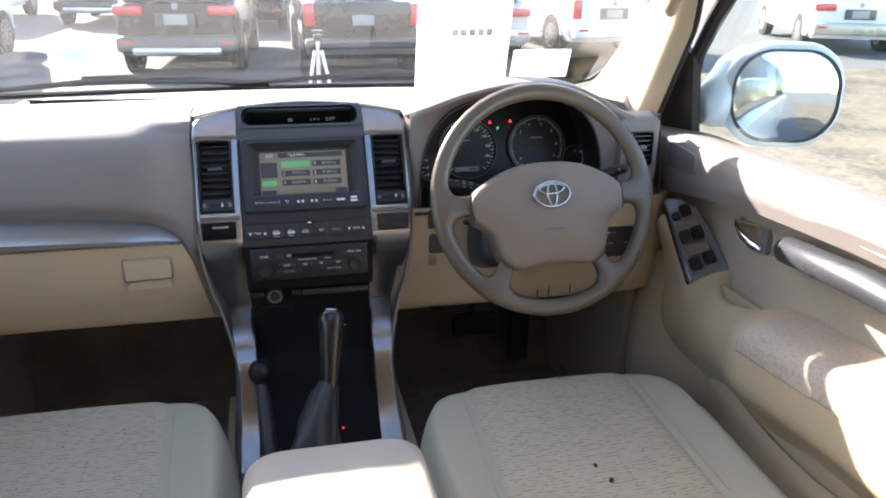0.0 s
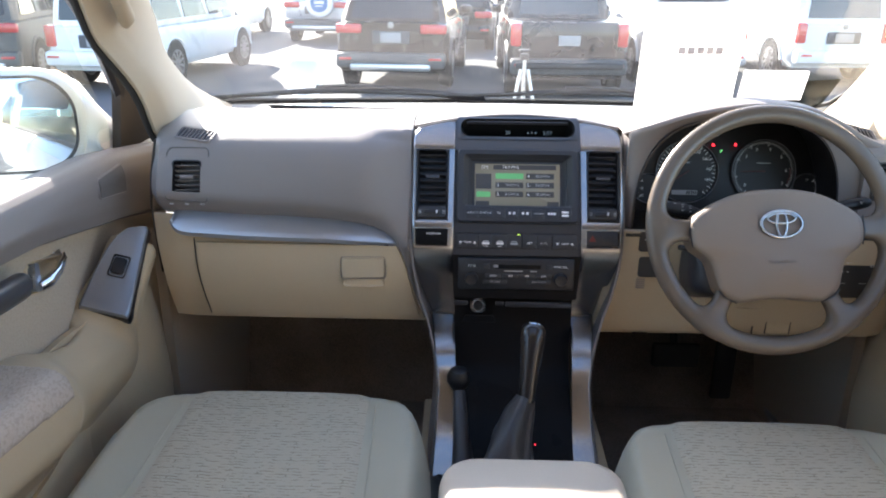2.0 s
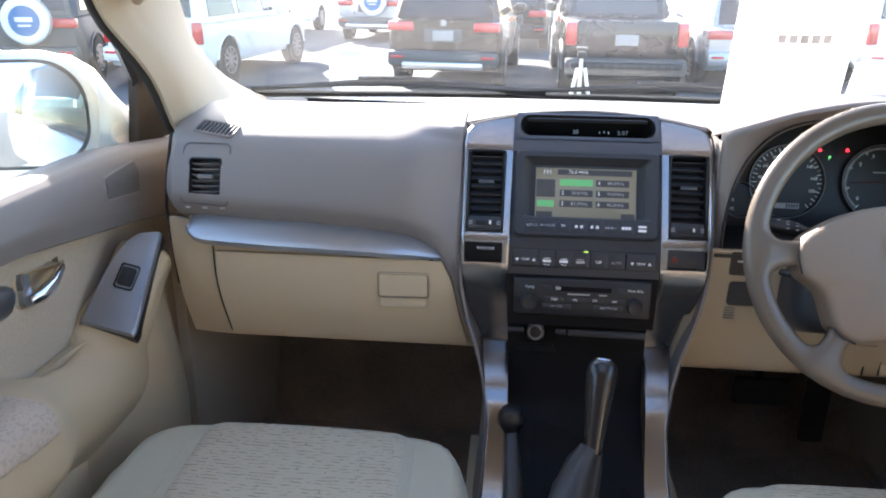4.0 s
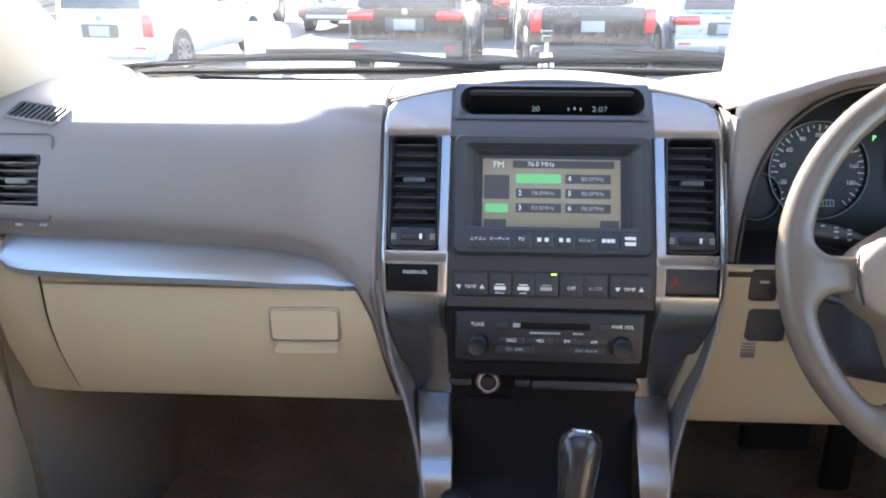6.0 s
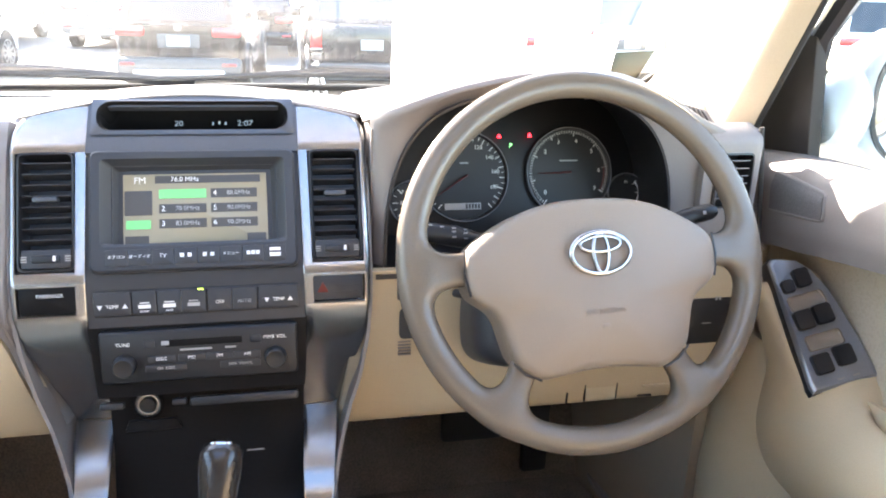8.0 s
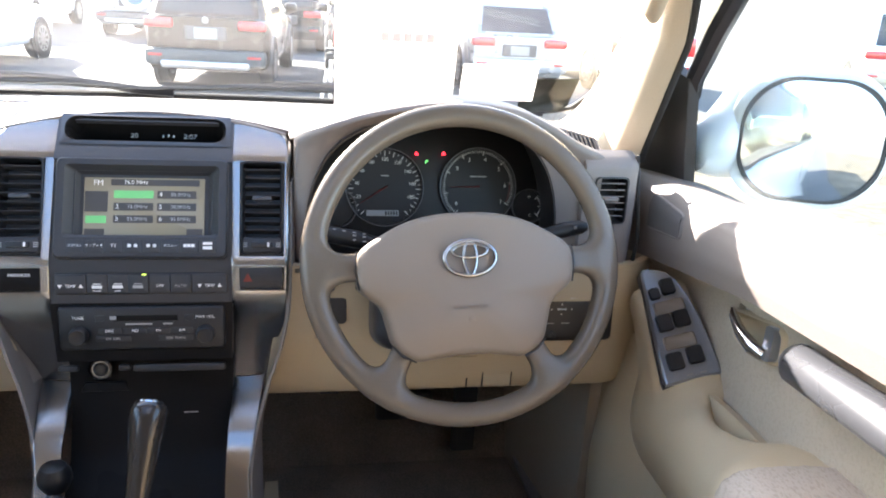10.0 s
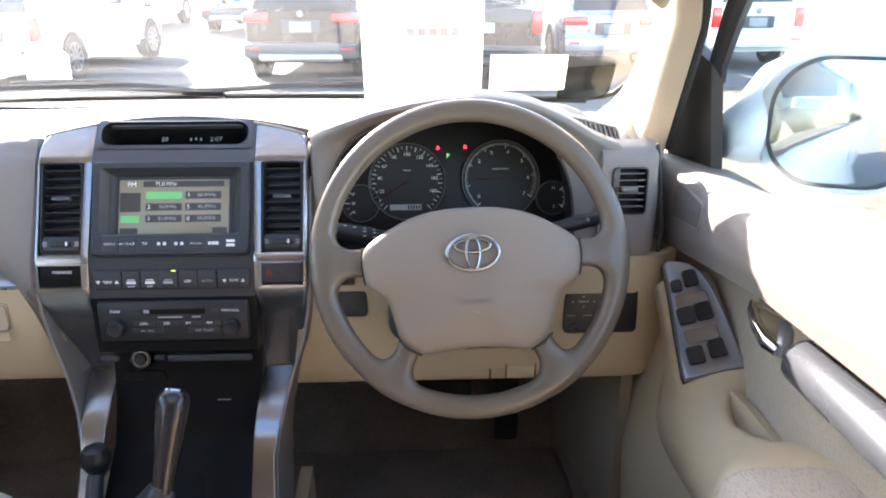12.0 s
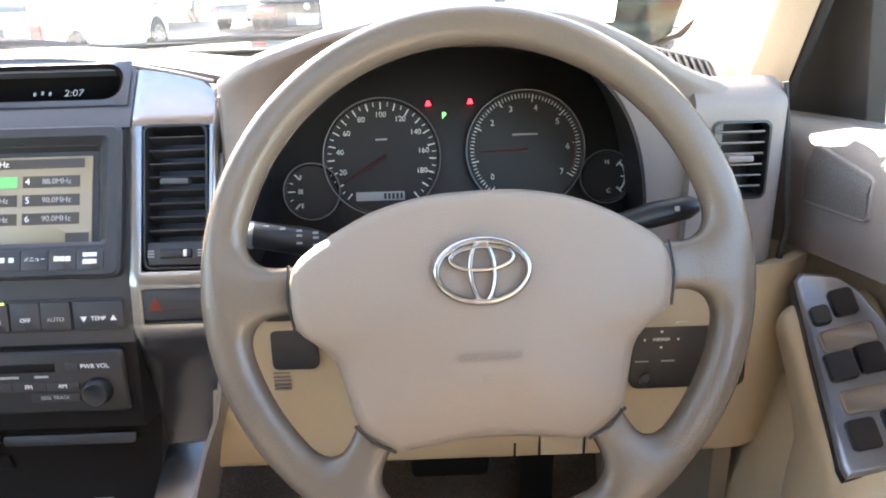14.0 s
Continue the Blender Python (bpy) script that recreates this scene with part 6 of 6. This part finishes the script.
part("pad", box((0.40, 0.20, 0.80), (0.11, 0.02, 0.06), 0.008, None), M_RUBBER, pedal)
part("arm", tube([(0.40, 0.21, 0.80), (0.40, 0.28, 0.92), (0.40, 0.30, 1.06)], 0.009, 8), M_BLACK, pedal)
gas = thing("accelerator_pedal", "black rubber accelerator pedal over the carpet", "pedal")
part("pad", box((0.53, 0.24, 0.74), (0.05, 0.02, 0.15), 0.008), M_RUBBER, gas)


# ---- papers behind the windscreen ----
card = thing("price_card", "large white card standing behind the windscreen, print showing through", "card")
cm = basis((0.364, 0.232, 1.456), (1, 0, 0.01), (0, -0.968, -0.25))
part("sheet", prism(rrect(0.205, 0.255, 0.003), cm, 0.002, 0.0004), M_CARD, card)
for x, y, w, h in [(-0.02 + 0.019 * k, 0.03, 0.014, 0.015) for k in range(5)] + [(-0.06 + 0.035 * k, -0.10, 0.025, 0.006) for k in range(4)]:
    part("faded_word", box((x, y, 0.0006), (w, h, 0.0008), 0, cm), M_PRINT, card)
note = thing("paper_slip", "small white paper slip behind the windscreen", "paper")
part("sheet", prism(rrect(0.134, 0.068, 0.003), basis((0.549, 0.250, 1.413), (1, 0, 0.0), (0, -0.93, -0.37)), 0.002, 0.0004), M_CARD, note)

film = thing("windscreen_sticker", "square of grey translucent film stuck to the glass corner", "sticker")
part("sheet", prism(rrect(0.104, 0.150, 0.004), basis((0.684, 0.398, 1.372), (1, -0.16, 0), (0, -0.546, -0.838)), 0.001, 0.0003), M_FILM, film).visible_shadow = False

# ---- car park ----
part("ground", sheet(span(-1, 1, 41), span(-1, 1, 41), lambda u, v: (400 * u ** 3 + 8 * u, 400 * v ** 3 + 8 * v + 10, GROUND), 0.02), M_ASPHALT, None)
tagged(bpy.data.objects["ground"], "sunlit grey asphalt of a car park", "ground", kind="structure")
part("gravel_strip", sheet(span(1.6, 40, 20), span(-15, 10.4, 20), lambda x, y: (x + 0.25 * max(0, y - 2), y, GROUND + 0.02), 0.01), M_GRAVEL, None)
tagged(bpy.data.objects["gravel_strip"], "dry pale gravel and straw beside the asphalt", "gravel", kind="structure")
fender = thing("fender_mirror", "white kerb mirror standing on the front wing", "mirror")
part("housing", loft([[(-0.585 + x, 0.92 + d, 1.325 + y) for x, y in rrect(w, h, 0.025, 6)] for w, h, d in ((0.088, 0.096, 0), (0.104, 0.112, 0.012), (0.100, 0.108, 0.04), (0.05, 0.06, 0.062))]), M_WHITEPAINT, fender, "white housing", 60)
part("foot", tube([(-0.585, 0.945, 1.225), (-0.585, 0.94, 1.285)], [0.03, 0.022], 10), M_WHITEPAINT, fender)


def wheel_of(parent, x, y, r, w, z=0.0):
    m = Matrix.Translation((x, y, r + z)) @ Matrix.Rotation(radians(90), 4, "Y")
    # tyre-black end faces also serve as the shade behind the spokes
    t = part("wheel", lathe([(r * 0.55, -w / 2), (r * 0.95, -w / 2), (r, -w / 2 + 0.03), (r, w / 2 - 0.03), (r * 0.95, w / 2), (r * 0.55, w / 2)], m, 28), M_TYRE, parent)
    part("rim", lathe([(r * 0.52, -w / 2 + 0.03), (r * 0.58, -w / 2 - 0.006), (r * 0.63, -w / 2 - 0.004), (r * 0.63, w / 2 + 0.004), (r * 0.58, w / 2 + 0.006), (r * 0.52, w / 2 - 0.03)], m, 20), M_ALLOY, t)
    part("spokes", [box((0, 0, 0), (r * 1.14, 0.06, w + 0.008), 0.01, m @ Matrix.Rotation(radians(36 * k), 4, "Z"), 1) for k in range(5)], M_ALLOY, t)


for x in (-0.70, 0.70):
    for y in (1.15, -1.70):
        wheel_of(body, x, y, 0.37, 0.24, GROUND)


def vehicle(name, label, W, L, H, belt, paint, place, kind, low=None):
    """A parked car, tail at local y = 0, nose towards +y, wheels on local z = 0."""
    v = thing(name, label, "car", "cars parked in front")
    van, truck = kind == "van", kind == "pickup"
    r = 0.36
    gc = 0.30

    def section(y, top, half, low=gc):
        return [(-half * 0.93, y, low), (-half, y, low + 0.12), (-half, y, belt * 0.8), (-half * 0.96, y, top - 0.05), (-half * 0.88, y, top), (half * 0.88, y, top), (half * 0.96, y, top - 0.05), (half, y, belt * 0.8), (half, y, low + 0.12), (half * 0.93, y, low)]
    h = W / 2
    bonnet = belt * (0.97 if not van else 1.0)
    part("body", loft([section(-0.02, belt - 0.02, h * 0.93, gc + 0.14), section(0.06, belt, h * 0.985), section(0.5, belt + 0.01, h), section(L * 0.55, belt, h), section(L * 0.72, bonnet, h * 0.99), section(L - 0.3, bonnet - 0.10, h * 0.96), section(L, bonnet - 0.30, h * 0.85, gc + 0.12)]), paint, v, "", 35)
    c0, c1 = {"van": (0.05, 0.80), "suv": (0.10, 0.70), "wagon": (0.15, 0.70), "pickup": (1.55, 0.68)}[kind]
    c1 *= L
    slope = {"van": 0.12, "suv": 0.32, "wagon": 0.35, "pickup": 0.12}[kind]

    def cab(k, inset):
        z = belt + (H - belt) * k - 0.01
        w = h * (0.95 - 0.16 * k ** 1.3) + inset
        y0, y1 = c0 + slope * k, c1 - (0.75 if not van else 0.5) * k
        return [(-w, y0 + 0.1, z), (-w * 0.9, y0, z), (w * 0.9, y0, z), (w, y0 + 0.1, z), (w, y1 - 0.1, z), (w * 0.9, y1, z), (-w * 0.9, y1, z), (-w, y1 - 0.1, z)]
    part("cabin", loft([cab(0, 0), cab(0.5, 0), cab(0.9, 0), cab(1.0, -0.10)]), paint, v, "", 35)

    def pane(p0, p1, p2, p3):
        vs = [Vector(p) for p in (p0, p1, p2, p3)]
        n = (vs[1] - vs[0]).cross(vs[3] - vs[0]).normalized()
        return loft([[p - n * 0.01 for p in vs], [p + n * 0.012 for p in vs]])
    at = lambda k, e: cab(k, 0)[e]
    a, b = Vector(at(0.10, 1)), Vector(at(0.10, 2))
    c, d = Vector(at(0.86, 2)), Vector(at(0.86, 1))
    part("rear_window", pane(a.lerp(b, 0.06), b.lerp(a, 0.06), c.lerp(d, 0.05), d.lerp(c, 0.05)), M_CARGLASS, v, "dark rear window")
    for e0, e1 in ((4, 3), (0, 7)):
        for f0, f1 in ((0.04, 0.32), (0.36, 0.62), (0.66, 0.96)):
            a, b = Vector(at(0.10, e0)), Vector(at(0.10, e1))
            c, d = Vector(at(0.88, e1)), Vector(at(0.88, e0))
            p = (b.lerp(a, f0), b.lerp(a, f1), c.lerp(d, f1), c.lerp(d, f0))
            out = Vector((1 if e0 == 4 else -1, 0, 0))
            part("side_window", loft([[q - out * 0.01 for q in p], [q + out * 0.012 for q in p]]), M_CARGLASS, v)
    for x in (-h + 0.085, h - 0.085):
        for y in (0.80, L - 0.85):
            wheel_of(v, x, y, r, 0.22)
    for x in (-h, h):
        for y in (0.80, L - 0.85):
            part("wheel_arch", tube([(x * 0.995, y + (r + 0.06) * math.cos(a), r + (r + 0.06) * math.sin(a)) for a in span(0.1, math.pi - 0.1, 12)], 0.035, 6), M_BUMPER if kind in ("suv", "pickup") else paint, v)
            # flat black disc painting the shade inside the wheel arch
            part("arch_shade", lathe([(r + 0.05, -0.03), (r + 0.05, 0.03)], Matrix.Translation((x - math.copysign(0.025, x), y, r)) @ Matrix.Rotation(radians(90), 4, "Y"), 24), M_RUBBER, v)
    bz = 0.50
    part("rear_bumper", [box((0, -0.05, bz), (W * 0.98, 0.22, 0.24), 0.06)], low or (M_BUMPER if kind in ("suv", "pickup") else paint), v, "", 40)
    for s in (-1, 1):
        if kind == "pickup" or kind == "van":
            part("tail_lamp", box((s * (h - 0.10), -0.02, belt - 0.16), (0.16, 0.10, 0.34), 0.03), M_TAIL, v, "red tail lamp")
        else:
            part("tail_lamp", box((s * (h - 0.22), -0.005, belt - 0.11), (0.42, 0.12, 0.15), 0.04), M_TAIL, v, "red tail lamp")
        part("reflector", box((s * (h - 0.18), -0.165, bz + 0.03), (0.20, 0.02, 0.04), 0.008), M_TAIL, v)
        part("door_mirror", box((s * (h + 0.10), L * 0.62, belt + 0.08), (0.20, 0.12, 0.15), 0.04), paint, v)
    part("plate_recess", box((0, -0.035, belt - 0.24), (0.60, 0.04, 0.20), 0.02), M_BUMPER, v)
    part("plate_bar", box((0, -0.06, belt - 0.24), (0.33, 0.01, 0.15), 0.005), M_DIM, v, "plain number plate bar")
    part("badge", lathe([(0.05, 0), (0.05, 0.01), (0.02, 0.014)], Matrix.Translation((0, -0.03, belt - 0.05)) @ Matrix.Rotation(radians(90), 4, "X"), 16), M_ALLOY, v)
    if kind == "suv":
        part("skid_plate", box((0, -0.10, 0.40), (W * 0.72, 0.18, 0.12), 0.04), M_ALU, v, "pale skid plate")
    if kind == "pickup":
        part("tailgate", box((0, -0.03, belt - 0.20), (W * 0.80, 0.06, 0.46), 0.02), paint, v)
        part("step_bar", box((0, -0.16, 0.52), (W * 0.9, 0.14, 0.10), 0.03), M_BLACK, v)
    if low:
        for s in (-1, 1):
            part("side_cladding", box((s * (h + 0.004), L * 0.5, 0.46), (0.03, L * 0.92, 0.26), 0.012), low, v, "beige lower body side")
    v.matrix_basis = place
    return v


def at(x, y, turn=0.0):
    return pose(x, y, GROUND, 0, 0, turn)


vehicle("parked_suv", "dark brown compact off-road car seen from behind", 1.80, 4.45, 1.60, 1.09, M_BROWNPAINT, at(-1.30, 11.2, -4), "suv")
vehicle("parked_pickup", "black double-cab pickup seen from behind", 1.80, 5.0, 1.78, 1.12, M_BLACKPAINT, at(1.45, 10.6, 0), "pickup")
vehicle("parked_van", "white minivan parked at an angle", 1.75, 4.6, 1.85, 1.00, M_WHITEPAINT, at(-5.9, 10.9, -6), "van")
s1 = vehicle("parked_suv", "silver off-road car with covered spare wheel", 1.72, 4.2, 1.9, 1.08, M_SILVERPAINT, at(-4.05, 19.5, -4), "suv")
s2 = vehicle("parked_suv", "dark grey off-road car with covered spare wheel", 1.72, 4.2, 1.9, 1.08, M_BUMPER, at(-7.9, 10.6, 12), "suv")
s3 = vehicle("parked_suv", "dark green off-road car with covered spare wheel", 1.72, 4.2, 1.9, 1.08, M_BLACKPAINT, at(-10.4, 10.2, 12), "suv")
for o in (s1, s2, s3):
    sp = part("spare_wheel_cover", lathe([(0.33, -0.10), (0.36, -0.06), (0.36, 0.08), (0.33, 0.11), (0.20, 0.115)], Matrix.Translation((0.15, -0.14, 1.02)) @ Matrix.Rotation(radians(90), 4, "X"), 30), M_WHITEPAINT, o, "white spare wheel cover")
    part("cover_disc", lathe([(0.23, 0.112), (0.23, 0.122), (0.05, 0.123)], Matrix.Translation((0.15, -0.14, 1.02)) @ Matrix.Rotation(radians(90), 4, "X"), 30), M_BLUE, sp, "blue printed disc")
    part("cover_bars", [box((0.15, -0.265, 1.02 + dz), (w, 0.004, hh), 0.001) for dz, w, hh in ((0.02, 0.26, 0.07), (-0.07, 0.20, 0.03))], M_WRITE, sp)
vehicle("parked_wagon", "silver estate car seen from behind", 1.72, 4.6, 1.50, 0.98, M_SILVERPAINT, at(3.75, 12.0, 2), "wagon")
vehicle("parked_van", "white van parked side by side", 1.72, 4.5, 1.95, 1.05, M_WHITEPAINT, at(6.4, 12.5, 5), "van")
vehicle("parked_wagon", "white and beige two-tone wagon parked beyond the gravel", 1.80, 4.7, 1.78, 1.02, M_WHITEPAINT, at(11.7, 12.4, -21), "wagon", M_CHAMPAGNE)
vehicle("parked_wagon", "black estate car in the next row", 1.72, 4.6, 1.50, 0.98, M_BLACKPAINT, at(-0.35, 17.5, -4), "wagon")
vehicle("parked_van", "white van in the next row", 1.75, 4.6, 1.9, 1.05, M_WHITEPAINT, at(-7.4, 19.5, -4), "van")

tripod = thing("tripod", "small aluminium camera tripod standing on the asphalt", "tripod")
tx, ty = 0.385, 5.1
part("column", tube([(tx, ty, 0.45), (tx, ty, 0.93)], 0.016, 10), M_ALU, tripod)
for k in range(3):
    a = radians(90 + 120 * k)
    part("leg", tube([(tx + 0.03 * math.cos(a), ty + 0.03 * math.sin(a), 0.86), (tx + 0.16 * math.cos(a), ty + 0.16 * math.sin(a), 0.30), (tx + 0.28 * math.cos(a), ty + 0.28 * math.sin(a), GROUND)], [0.016, 0.014, 0.010], 8), M_ALU, tripod)
part("head", [box((tx, ty, 0.96), (0.07, 0.06, 0.05), 0.01), box((tx, ty, 1.01), (0.09, 0.07, 0.02), 0.005)], M_BLACK, tripod)
